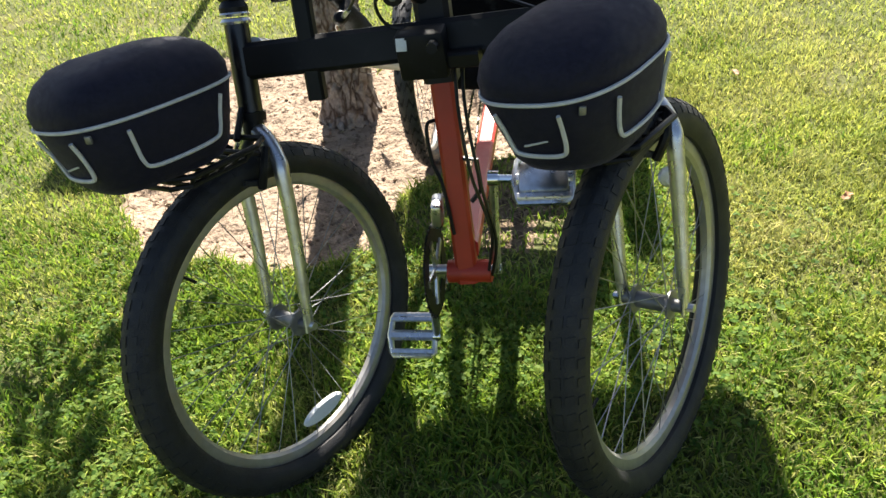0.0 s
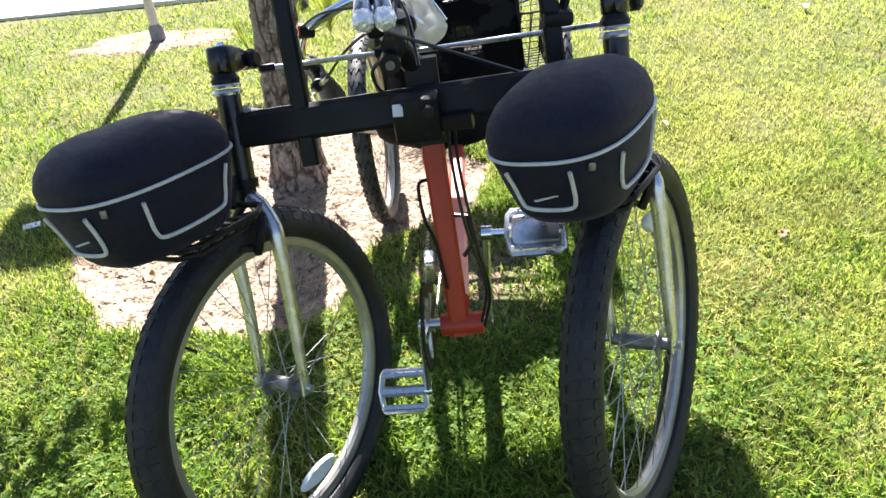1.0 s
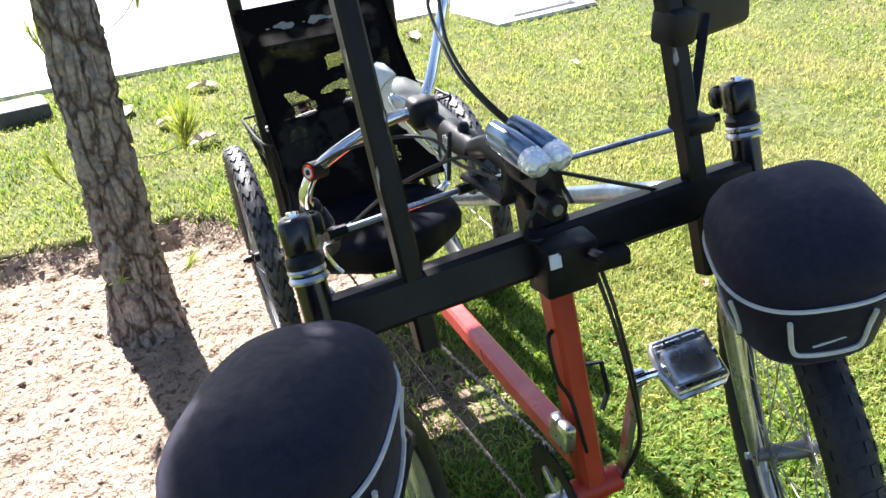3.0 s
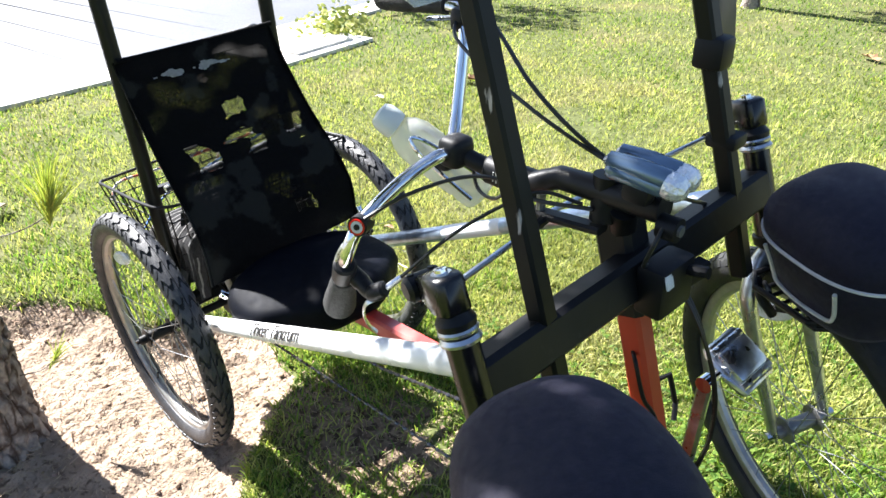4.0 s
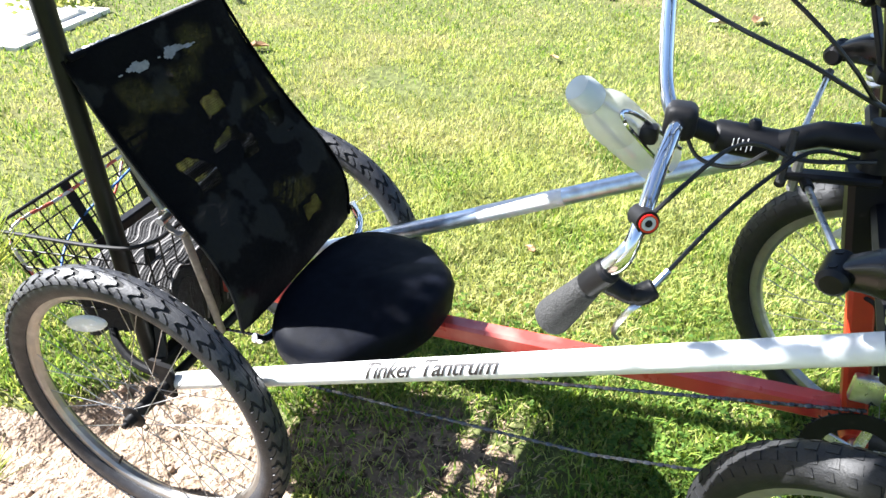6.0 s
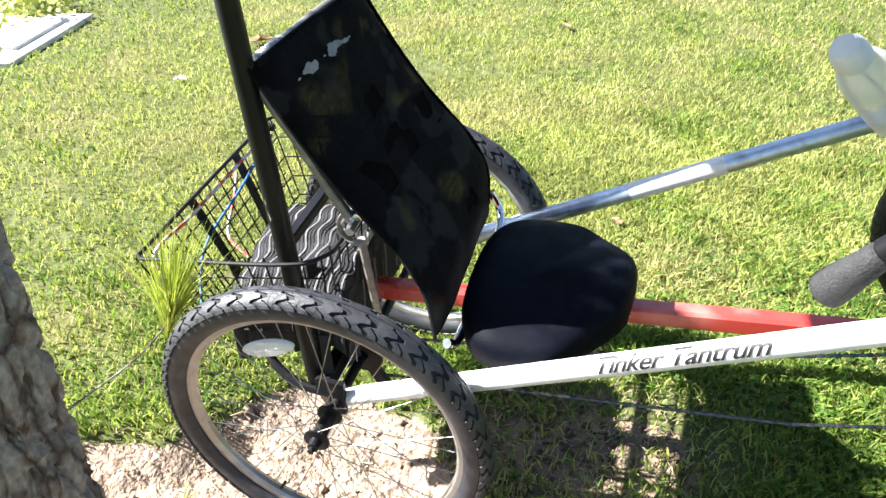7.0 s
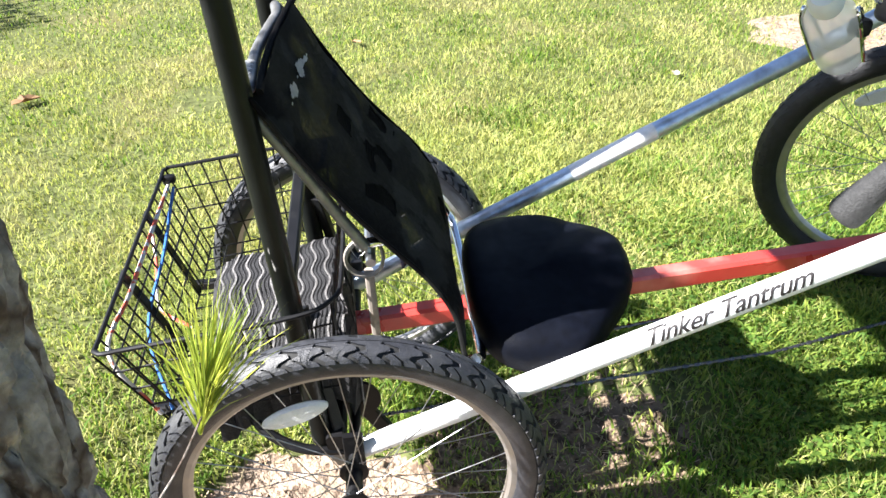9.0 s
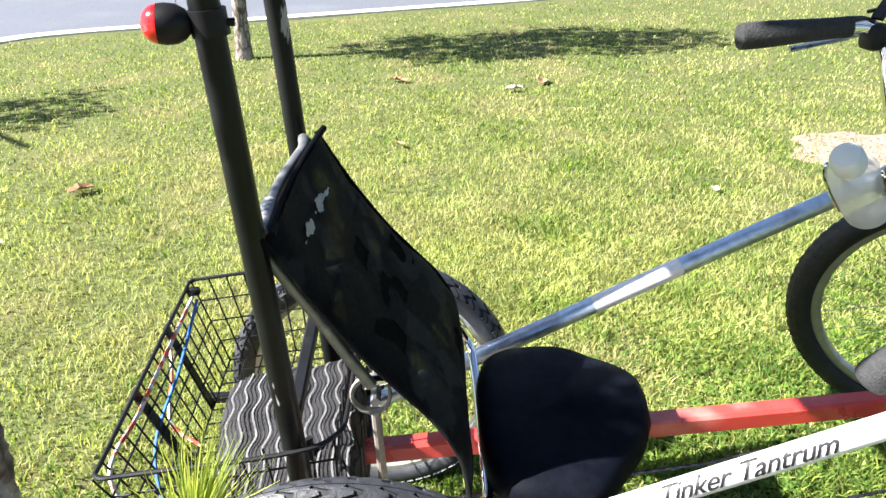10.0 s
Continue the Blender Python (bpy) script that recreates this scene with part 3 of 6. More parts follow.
# rear axle frame
axle_l, axle_r = REAR_L + CROSS * 0.075, REAR_R - CROSS * 0.075
part("rear_axle", tube([REAR_L + CROSS * 0.03, REAR_R - CROSS * 0.03], 0.011, 12), BLACK, cycle)
for hub, end, sgn in ((REAR_L, TL1, 1), (REAR_R, TR1, -1)):
    inner = hub + CROSS * 0.07 * sgn
    part("dropout", bar(inner + V3(0, 0.0, 0.05), inner - V3(0, 0, 0.03), 0.036, 0.012, up=CROSS), BLACK, cycle)
    part("rear_stay", tube(curve_points([end, end + V3(0.0, 0.10, 0.02), end + V3(0.03 * sgn, 0.17, 0.06), end + V3(0.10 * sgn, 0.2, 0.1)]), 0.010, 10), BLACK, cycle)
    part("axle_brace", bar(inner + V3(0.02 * sgn, 0.02, 0.02), inner + V3(0.09 * sgn, 0.06, 0.27), 0.022, 0.016), BLACK, cycle)
part("rear_cross_bar", bar(axle_l + V3(0, 0.03, 0.03), axle_r + V3(0, 0.03, 0.03), 0.035, 0.035), BLACK, cycle)

# uprights
UP = [(V3(-0.0571, 1.3852, 0.715), V3(-0.1024, 1.6358, 1.605)), (V3(0.3907, 1.3337, 0.717), V3(0.3043, 1.5926, 1.64))]
for a, b in UP:
    part("front_upright", bar(a, b, 0.030, 0.030, up=(0, 1, 0)), POST, cycle, "scuffed black front upright")
RUP = [(V3(0.055, 2.665, 0.24), V3(-0.015, 2.725, 1.60)), (V3(0.47, 2.64, 0.27), V3(0.40, 2.70, 1.62))]
for a, b in RUP:
    part("rear_upright", tube([a, b], 0.0185, 14), POST, cycle, "scuffed black rear upright")
part("upright_brace", bar(RUP[0][0].lerp(RUP[0][1], 0.24), RUP[1][0].lerp(RUP[1][1], 0.24), 0.022, 0.022), BLACK, cycle)
# canopy carried by the uprights; unseen, its outline set by its ground shadow
bm = bmesh.new()
roof_out = []
corners = [V3(-0.14, 2.56, 1.60), V3(-0.15, 3.05, 1.59), V3(0.61, 3.09, 1.63), V3(0.61, 2.54, 1.64)]
for k in range(4):
    p, q, r = corners[k - 1], corners[k], corners[(k + 1) % 4]
    a, b = q + (p - q).normalized() * 0.13, q + (r - q).normalized() * 0.13
    roof_out += [a.lerp(q, t).lerp(q.lerp(b, t), t) for t in (0, 0.25, 0.5, 0.75, 1)]
top, bot = [bm.verts.new(p + V3(0, 0, 0.012)) for p in roof_out], [bm.verts.new(p) for p in roof_out]
bm.faces.new(top), bm.faces.new(bot[::-1])
for k in range(len(roof_out)):
    bm.faces.new((bot[k - 1], bot[k], top[k], top[k - 1]))
bmesh.ops.recalc_face_normals(bm, faces=bm.faces)
part("canopy", bm, POST, cycle, "dark flat canopy panel")
# unseen rails, added to hold the panel
for (_, a), (_, b) in zip(UP, RUP):
    part("canopy_rail", bar(a, b.lerp(a, -0.1), 0.022, 0.022), POST, cycle, "scuffed black rail under the canopy")

# steering column, stem and bars
COL = V3(0.118, 1.40, 0.925)
part("steering_column", tube([P0.lerp(P1, 1.05), COL + V3(0, 0.015, -0.02)], 0.02, 14), BLACK, cycle)
stem_end = V3(0.098, 1.705, 0.918)
stem = part("stem", tube([COL + V3(-0.005, -0.045, 0.0), COL + V3(0.0, 0.12, -0.005), V3(0.123, 1.58, 0.892), V3(0.116, 1.66, 0.899), V3(0.100, 1.70, 0.915)], [0.021, 0.018, 0.017, 0.0145, 0.014], 14), BLACK, cycle)
part("stem_head", tube([V3(0.126, 1.566, 0.890), V3(0.126, 1.570, 0.890), V3(0.120, 1.652, 0.896), V3(0.119, 1.657, 0.896)], [0.020, 0.0235, 0.0235, 0.020], 18), BLACK, stem, "black handlebar stem with worn pale lettering")
part("bar_clamp", block((0.05, 0.045, 0.05), Matrix.Translation(stem_end), 0.3, 3), BLACK, stem)
part("column_bolt", tube([COL + V3(-0.012, -0.072, -0.02), COL + V3(-0.012, -0.045, -0.02)], 0.017, 14), BLACK, stem)
part("column_bolt_head", tube([COL + V3(-0.012, -0.076, -0.02), COL + V3(-0.012, -0.07, -0.02)], 0.008, 8), DULL, stem)
left_bar = [stem_end, V3(0.05, 1.712, 0.915), V3(-0.02, 1.722, 0.888), V3(-0.085, 1.73, 0.848), V3(-0.105, 1.742, 0.80), V3(-0.094, 1.761, 0.770)]
handlebar = part("handlebar", tube(curve_points(left_bar), 0.011, 12), CHROME, cycle, "chrome swept cruiser handlebar")
right_bar = [stem_end, V3(0.112, 1.722, 0.93), V3(0.135, 1.736, 0.965), V3(0.158, 1.747, 1.03), V3(0.174, 1.755, 1.08), V3(0.186, 1.775, 1.108), V3(0.19, 1.815, 1.113), V3(0.20, 1.973, 1.103)]
part("handlebar_half", tube(curve_points(right_bar[:7]), 0.011, 12), CHROME, handlebar, at=Matrix.Translation(BODY) @ Matrix.Translation(-BODY))
a, b = right_bar[-2:]
g = curve_points([a.lerp(b, -0.05), a.lerp(b, 0.3), a.lerp(b, 0.65), b.lerp(a, 0.04), b])
rads = [0.0155 + 0.0045 * math.sin(math.pi * min(1.0, (k / (len(g) - 1)) ** 1.3 * 0.86)) ** 1.5 for k in range(len(g))]
rads[-1] = rads[-2] * 0.62
part("grip", tube(g, rads, 14), GRIP, cycle, "black foam hand grip")
# the drooping grip widens towards its rounded end
a, b = V3(-0.082, 1.782, 0.735), V3(-0.056, 1.835, 0.640)
flare = [(0.0, 0.0165), (0.03, 0.0195), (0.3, 0.0225), (0.6, 0.0265), (0.80, 0.0280), (0.88, 0.0265), (0.925, 0.022), (0.945, 0.012)]
part("grip", tube([a.lerp(b, t) for t, _ in flare], [r for _, r in flare], 20), GRIP, cycle, "black foam hand grip widening to its end")


# ---- bags on the front racks ----
def bag(centre, s, f, label, nose=0.35, rear=0.142):
    """A domed zip bag: rings of a rounded outline, piping along the zip, two piped pockets."""
    flat_f = Vector((f.x, f.y, f.z * nose)).normalized()
    up = s.cross(flat_f).normalized() * -1
    if up.z < 0:
        up = -up
    root = thing("rack_bag", centre - up * 0.115, label, "bag", group="bags on the front racks")

    def spot(a, h, kf, ks, out=0.0):
        c, d = math.cos(a), math.sin(a)
        e = 2 / 2.7
        x = math.copysign(abs(c) ** e, c) * ((0.142 if c > 0 else rear) * kf + out)
        y = math.copysign(abs(d) ** e, d) * (0.106 * ks + out)
        return centre + flat_f * x + s * y + up * h

    rings = [(-0.115, 0.55, 0.55), (-0.112, 0.70, 0.70), (-0.097, 0.80, 0.79), (-0.05, 0.90, 0.90), (-0.004, 0.985, 0.985), (0.0, 0.965, 0.965), (0.004, 0.99, 0.99), (0.022, 1.0, 1.0), (0.040, 0.95, 0.95), (0.056, 0.85, 0.85), (0.069, 0.69, 0.69), (0.077, 0.47, 0.47), (0.080, 0.22, 0.22)]
    bm = bmesh.new()
    n = 56
    loops = [[bm.verts.new(spot(2 * math.pi * k / n, h, kf, ks) + up * 0.004 * noise.noise(spot(2 * math.pi * k / n, h, kf, ks) * 14)) for k in range(n)] for h, kf, ks in rings]
    for a, b in zip(loops, loops[1:]):
        for k in range(n):
            bm.faces.new((a[k], a[(k + 1) % n], b[(k + 1) % n], b[k]))
    bm.faces.new(loops[0][::-1]), bm.faces.new(loops[-1])
    bmesh.ops.recalc_face_normals(bm, faces=bm.faces)
    part("shell", bm, CLOTH, root, sharp=60)
    part("piping", tube([spot(2 * math.pi * k / 60, 0.0, 1.0, 1.0, 0.0) for k in range(60)], 0.0028, 6, closed=True), PIPING, root, "grey reflective piping along the zip")
    for mid, half in ((0.0, 0.33), (math.pi / 2, 0.46), (-math.pi / 2, 0.46)):
        line = []
        for t, h in ((-1, -0.016), (-1, -0.042), (-0.97, -0.066), (-0.75, -0.078), (0, -0.080), (0.75, -0.078), (0.97, -0.066), (1, -0.042), (1, -0.016)):
            k = 0.985 if h > -0.03 else 0.90 + (h + 0.05) * 1.9
            line.append(spot(mid + half * t, h, k, k, 0.002))
        part("pocket_trim", tube(curve_points(line, 4), 0.0032, 6), PIPING, root, "grey piping round a pocket")
    part("zip_pull", block((0.009, 0.005, 0.012), Matrix.Translation(spot(0.62, -0.014, 0.985, 0.985, 0.003)), 0.3), DULL, root)
    bm = tube([spot(-0.11 + 0.22 * k / 8, -0.060 - 0.004 * math.cos(k / 8 * math.pi), 0.872, 0.872, 0.0015) for k in range(9)], 0.0016, 6)
    part("badge", bm, PIPING, root, "small pale badge")
    return root


BAG_L, BAG_R = V3(-0.287, 1.210, 0.812), V3(0.370, 1.183, 0.848)
bag(BAG_L, S_L, F_L, "black domed nylon bag with grey piping strapped on a front rack", rear=0.147)
bag(BAG_R, S_R, F_R, "black domed nylon bag with grey piping strapped on a front rack", nose=0.0, rear=0.128)


# ---- drive ----
BB = V3(0.178, 1.314, 0.384)
ring = part("chainring", lathe([(-0.0015, 0.055), (-0.0015, 0.088), (0.0015, 0.088), (0.0015, 0.055)], 44, m=facing(BB - CROSS * 0.058, CROSS)), BLACK, cycle, "black chainring")
bm = bmesh.new()
for k in range(36):
    a = 2 * math.pi * k / 36
    m = facing(BB - CROSS * 0.058, CROSS)
    add_tube(bm, [m @ V3(0, 0.086 * math.cos(a), 0.086 * math.sin(a)), m @ V3(0, 0.094 * math.cos(a), 0.094 * math.sin(a))], [0.0028, 0.0012], 4)
part("chainring_teeth", bm, BLACK, ring, at=Matrix())
for k in range(5):
    a = 2 * math.pi * k / 5 + 0.4
    m = facing(BB - CROSS * 0.058, CROSS)
    part("spider_arm", bar(m @ V3(0.002, 0.01 * math.cos(a), 0.01 * math.sin(a)), m @ V3(0.002, 0.066 * math.cos(a), 0.066 * math.sin(a)), 0.016, 0.006, up=CROSS), ALU, ring)
PED_L, PED_R = V3(0.056, 1.334, 0.192), V3(0.330, 1.287, 0.597)
crank_l = part("crank_arm", bar(BB - CROSS * 0.072, V3(0.106, 1.332, 0.195), 0.024, 0.013, up=CROSS, bevel=0.3), ALU, cycle, "aluminium crank arm")
crank_r = part("crank_arm", bar(BB + CROSS * 0.062, V3(0.242, 1.302, 0.592), 0.024, 0.013, up=CROSS, bevel=0.3), ALU, cycle, "aluminium crank arm")
part("crank_axle", tube([BB - CROSS * 0.075, BB + CROSS * 0.07], 0.010, 12), ALU, cycle)
part("crank_eye", tube([V3(0.234, 1.303, 0.592), V3(0.252, 1.301, 0.593)], 0.014, 12), CHROME, crank_r)
part("crank_eye", tube([V3(0.098, 1.332, 0.194), V3(0.114, 1.331, 0.195)], 0.014, 12), CHROME, crank_l)


def pedal(centre, inner, lie, flip):
    """A cage pedal: outer frame, crossbar with pins, axle."""
    s = CROSS
    t = (Vector(lie) - s * Vector(lie).dot(s)).normalized()
    nrm = s.cross(t)

    def q(a, b, c=0.0):
        return centre + s * a + t * b + nrm * c

    frame_pts = [q(-0.047, -0.036), q(-0.044, -0.042), q(0.036, -0.042), q(0.044, -0.036), q(0.044, 0.036), q(0.036, 0.042), q(-0.044, 0.042), q(-0.047, 0.036), q(-0.052, 0.0)]
    ped = part("pedal", tube(frame_pts, 0.0065, 8, closed=True, flat=1.0), ALU, cycle, "silver cage pedal")
    if flip < 0:
        part("pedal_body", block((0.086, 0.06, 0.034), facing(q(-0.002, 0.0), s, nrm), 0.3), ALU, ped)
    part("pedal_bridge", bar(q(-0.048, -0.0), q(0.046, -0.0), 0.022, 0.02, up=nrm, bevel=0.3), ALU, ped)
    for b in (-0.034, 0.034):
        part("pedal_rail", bar(q(-0.046, b), q(0.042, b), 0.012, 0.020, up=nrm, bevel=0.2), ALU, ped)
        for a in (-0.03, 0.0, 0.028):
            part("pedal_pin", tube([q(a, b * 1.1, 0.008), q(a, b * 1.1, 0.0145)], 0.0022, 6), ALU, ped)
    part("pedal_axle", tube([q(0.0, 0.0), Vector(inner)], 0.007, 10), CHROME, ped)


pedal(PED_L, V3(0.106, 1.332, 0.195), (0, 0.72, 0.69), 1)
pedal(PED_R, V3(0.243, 1.302, 0.592), (0, 0.86, 0.5), -1)


def chain(points):
    """Chain links as short alternating plates along a line."""
    bm = bmesh.new()
    p = [Vector(q) for q in points]
    for a, b in zip(p, p[1:]):
        n = int((b - a).length / 0.0127)
        way = (b - a).normalized()
        for k in range(n):
            c = a + way * (k + 0.5) * 0.0127
            wide = 0.0035 if k % 2 else 0.0055
            add_tube(bm, [c - way * 0.0075, c - way * 0.003, c + way * 0.003, c + way * 0.0075], [0.0024, 0.0036, 0.0036, 0.0024], 6, flat=wide / 0.0045, side=(0, 0, 1))
    return bm


CH0 = BB - CROSS * 0.058
SPROCKET = V3(0.155, 2.595, 0.238)
chain_ob = part("chain", chain([CH0 + V3(0, 0.01, 0.092), V3(0.143, 1.95, 0.335), SPROCKET + V3(0, -0.005, 0.042)]), CHAINS, cycle, "oiled bicycle chain", smooth=False)
part("chain_run", chain([CH0 + V3(0, 0.01, -0.092), V3(0.146, 1.739, 0.200), SPROCKET + V3(0, -0.03, -0.06)]), CHAINS, chain_ob, smooth=False, at=Matrix())
part("sprocket", lathe([(-0.012, 0.012), (-0.012, 0.045), (-0.008, 0.045), (-0.007, 0.036), (0.0, 0.04), (0.004, 0.034), (0.012, 0.028), (0.012, 0.012)], 30, m=facing(SPROCKET, CROSS)), BLACK, cycle)
part("gear_arm", bar(SPROCKET + V3(0, -0.01, -0.03), SPROCKET + V3(0.0, -0.05, -0.10), 0.03, 0.014, up=CROSS), BLACK, cycle)
part("derailleur", block((0.02, 0.05, 0.05), Matrix.Translation(V3(0.135, 1.335, 0.505)), 0.3), ALU, cycle)
part("post_rod", tube(curve_points([V3(0.145, 1.385, 0.665), V3(0.128, 1.37, 0.66), V3(0.134, 1.352, 0.60), V3(0.150, 1.335, 0.56), V3(0.165, 1.31, 0.47)]), 0.0035, 6), BLACK, cycle)
part("post_bracket", tube([V3(0.185, 1.36, 0.60), V3(0.212, 1.35, 0.602), V3(0.218, 1.335, 0.55), V3(0.20, 1.325, 0.53)], 0.0045, 6), BLACK, cycle)
part("front_bracket", block((0.08, 0.045, 0.078), Matrix.Translation((0.140, 1.352, 0.803)) @ Matrix.Rotation(radians(-5), 4, "Z") @ Matrix.Rotation(radians(-4), 4, "Y"), 0.15), BLACK, cycle)
part("sticker", block((0.017, 0.003, 0.020), Matrix.Translation((0.109, 1.331, 0.826)) @ Matrix.Rotation(radians(-17), 4, "X"), 0.1), WHITEREF, cycle, "small white and blue label")
part("post_bolt", tube([V3(0.16, 1.30, 0.83), V3(0.16, 1.345, 0.822)], 0.009, 8), BLACK, cycle)
part("sleeve_plate", bar(V3(0.165, 1.35, 0.79), V3(0.232, 1.337, 0.797), 0.024, 0.026), BLACK, cycle)

# steering rods
for a, b in ((V3(0.09, 1.527, 0.859), V3(-0.135, 1.5045, 0.8555)), (V3(0.112, 1.5546, 0.845), V3(0.497, 1.4645, 0.8977))):
    rod = part("tie_rod", tube([a, b], 0.0048, 8), ALU, cycle, "thin steel tie rod")
    part("rod_end", tube([a - (b - a).normalized() * 0.006, a + (b - a).normalized() * 0.022], 0.008, 8), BLACK, rod)
    part("rod_end", tube([b - (b - a).normalized() * 0.022, b + (b - a).normalized() * 0.006], 0.008, 8), BLACK, rod)

part("pivot_arm", bar(V3(0.100, 1.435, 0.872), V3(0.101, 1.556, 0.862), 0.026, 0.012, bevel=0.3), BLACK, cycle, "black pivot plate under the stem")
part("pivot_bolt", tube([V3(0.100, 1.54, 0.84), V3(0.100, 1.54, 0.895)], 0.007, 8), DULL, cycle)

# brake levers and cables
lev = part("brake_lever_body", tube(curve_points([V3(-0.080, 1.772, 0.752), V3(-0.074, 1.752, 0.738), V3(-0.076, 1.728, 0.730), V3(-0.078, 1.712, 0.735), V3(-0.072, 1.696, 0.746)]), [0.015] * 8 + [0.0135] * 8 + [0.0155] * 6 + [0.0145] * 2 + [0.011], 12, flat=0.85), BLACK, cycle, "black moulded brake lever body")
part("lever_clamp", tube([V3(-0.096, 1.758, 0.775), V3(-0.095, 1.760, 0.772), V3(-0.083, 1.781, 0.738), V3(-0.082, 1.783, 0.735)], [0.015, 0.019, 0.019, 0.016], 16), BLACK, lev)
part("brake_lever", tube(curve_points([V3(-0.082, 1.708, 0.727), V3(-0.090, 1.722, 0.715), V3(-0.086, 1.733, 0.690), V3(-0.074, 1.738, 0.662), V3(-0.062, 1.732, 0.644)]), 0.0048, 8, flat=0.5), ALU, lev, "silver brake lever")
part("cable_end", tube([V3(-0.068, 1.70, 0.742), V3(-0.05, 1.683, 0.762)], 0.005, 8), ALU, lev)
shift = part("shifter", tube([V3(-0.098, 1.722, 0.852), V3(-0.07, 1.735, 0.848)], 0.0155, 18), BLACK, cycle, "thumb shifter with a round red and white cap")
m = facing(V3(-0.0985, 1.7215, 0.852), V3(-0.9, -0.42, 0.12))
part("shifter_cap", lathe([(-0.001, 0.0122), (0.002, 0.0122), (0.002, 0.0095), (-0.001, 0.0095)], 24, m=m), REDLENS, shift)
part("shifter_cap", lathe([(-0.001, 0.0092), (0.0018, 0.0092), (0.0018, 0.005), (-0.001, 0.005)], 24, m=m), PIPING, shift)
part("shifter_cap", lathe([(-0.001, 0.005), (0.003, 0.0045), (0.0032, 0.0001)], 16, closed=False, m=m), BLACK, shift)
part("shifter_lever", tube(curve_points([V3(-0.098, 1.732, 0.838), V3(-0.108, 1.748, 0.812), V3(-0.106, 1.766, 0.785)]), 0.0065, 8, flat=0.5), ALU, shift)
rlev = part("brake_lever_body", tube(curve_points([V3(0.19, 1.825, 1.115), V3(0.197, 1.79, 1.115), V3(0.21, 1.762, 1.108)]), 0.013, 10), GRIP, cycle)
part("brake_lever", tube(curve_points([V3(0.206, 1.767, 1.103), V3(0.222, 1.80, 1.09), V3(0.218, 1.88, 1.078)]), 0.005, 8, flat=0.6), ALU, rlev, "silver brake lever")
part("thumb_tab", bar(V3(0.19, 1.767, 1.123), V3(0.195, 1.747, 1.153), 0.02, 0.008), BLACK, rlev)
part("bar_mount", block((0.04, 0.035, 0.04), Matrix.Translation((0.185, 1.767, 1.098)), 0.3), BLACK, rlev)
CABLES = [
    [V3(0.205, 1.77, 1.12), V3(0.175, 1.772, 1.10), V3(0.137, 1.741, 1.08), V3(0.115, 1.663, 1.05), V3(0.097, 1.567, 1.018), V3(0.107, 1.505, 0.988), V3(0.119, 1.464, 0.968), V3(0.118, 1.40, 0.95)],
    [V3(0.218, 1.765, 1.13), V3(0.170, 1.735, 1.145), V3(0.125, 1.68, 1.135), V3(0.098, 1.617, 1.102), V3(0.080, 1.56, 1.062), V3(0.090, 1.51, 1.017), V3(0.122, 1.468, 0.972), V3(0.140, 1.42, 0.945), V3(0.15, 1.355, 0.89)],
    [V3(-0.05, 1.683, 0.762), V3(0.0, 1.63, 0.83), V3(0.05, 1.575, 0.88), V3(0.085, 1.53, 0.905), V3(0.10, 1.47, 0.90)],
    [V3(-0.09, 1.72, 0.86), V3(-0.04, 1.68, 0.895), V3(0.03, 1.64, 0.912), V3(0.07, 1.60, 0.91), V3(0.075, 1.54, 0.895), V3(0.095, 1.45, 0.9)],
    [V3(0.10, 1.345, 0.955), V3(0.16, 1.36, 0.925), V3(0.25, 1.376, 0.883), V3(0.335, 1.387, 0.845)],
    [V3(0.188, 1.36, 0.79), V3(0.192, 1.31, 0.72), V3(0.207, 1.275, 0.62), V3(0.235, 1.275, 0.50), V3(0.225, 1.29, 0.40)],
    [V3(0.20, 1.365, 0.79), V3(0.203, 1.315, 0.72), V3(0.221, 1.28, 0.60), V3(0.242, 1.28, 0.48), V3(0.23, 1.30, 0.38)],
    [V3(0.10, 1.345, 0.915), V3(0.075, 1.345, 0.89), V3(0.085, 1.36, 0.85), V3(0.12, 1.37, 0.835)],
    [V3(0.13, 1.70, 0.90), V3(0.11, 1.67, 0.862), V3(0.09, 1.62, 0.865), V3(0.085, 1.585, 0.895)],
]
for pts in CABLES:
    part("cable", tube(curve_points(pts, 8), 0.0031, 6), CABLE, cycle)

# light, stem fittings
lm = Matrix.Translation((0.086, 1.378, 0.982)) @ Matrix.Rotation(radians(4), 4, "Z") @ Matrix.Rotation(radians(6), 4, "X")
bm = block((0.060, 0.086, 0.024), lm @ Matrix.Translation((0, 0, -0.006)), 0.4, 3)
for x in (-0.016, 0.016):
    add_tube(bm, [lm @ V3(x, y, z) for y, z in ((0.046, 0.001), (0.040, 0.004), (0.0, 0.006), (-0.038, 0.005), (-0.042, 0.004))], [0.006, 0.0125, 0.0145, 0.0145, 0.013], 14)
front_light = part("front_light", bm, LAMPBODY, cycle, "blue-grey battery front light with twin faceted lenses")
bm = bmesh.new()
for x in (-0.0165, 0.0165):
    lathe([(0.0, 0.0001), (0.0, 0.0175), (0.010, 0.0185), (0.020, 0.0165), (0.027, 0.010), (0.029, 0.0001)], 12, closed=False, m=facing(lm @ V3(x, -0.038, 0.001), lm.to_3x3() @ V3(0, -1, -0.1)), bm=bm)
part("lens", bm, LENS, front_light, smooth=False)
part("light_switch", block((0.010, 0.022, 0.006), lm @ Matrix.Translation((0, 0.02, 0.010)), 0.4), BLACK, front_light)
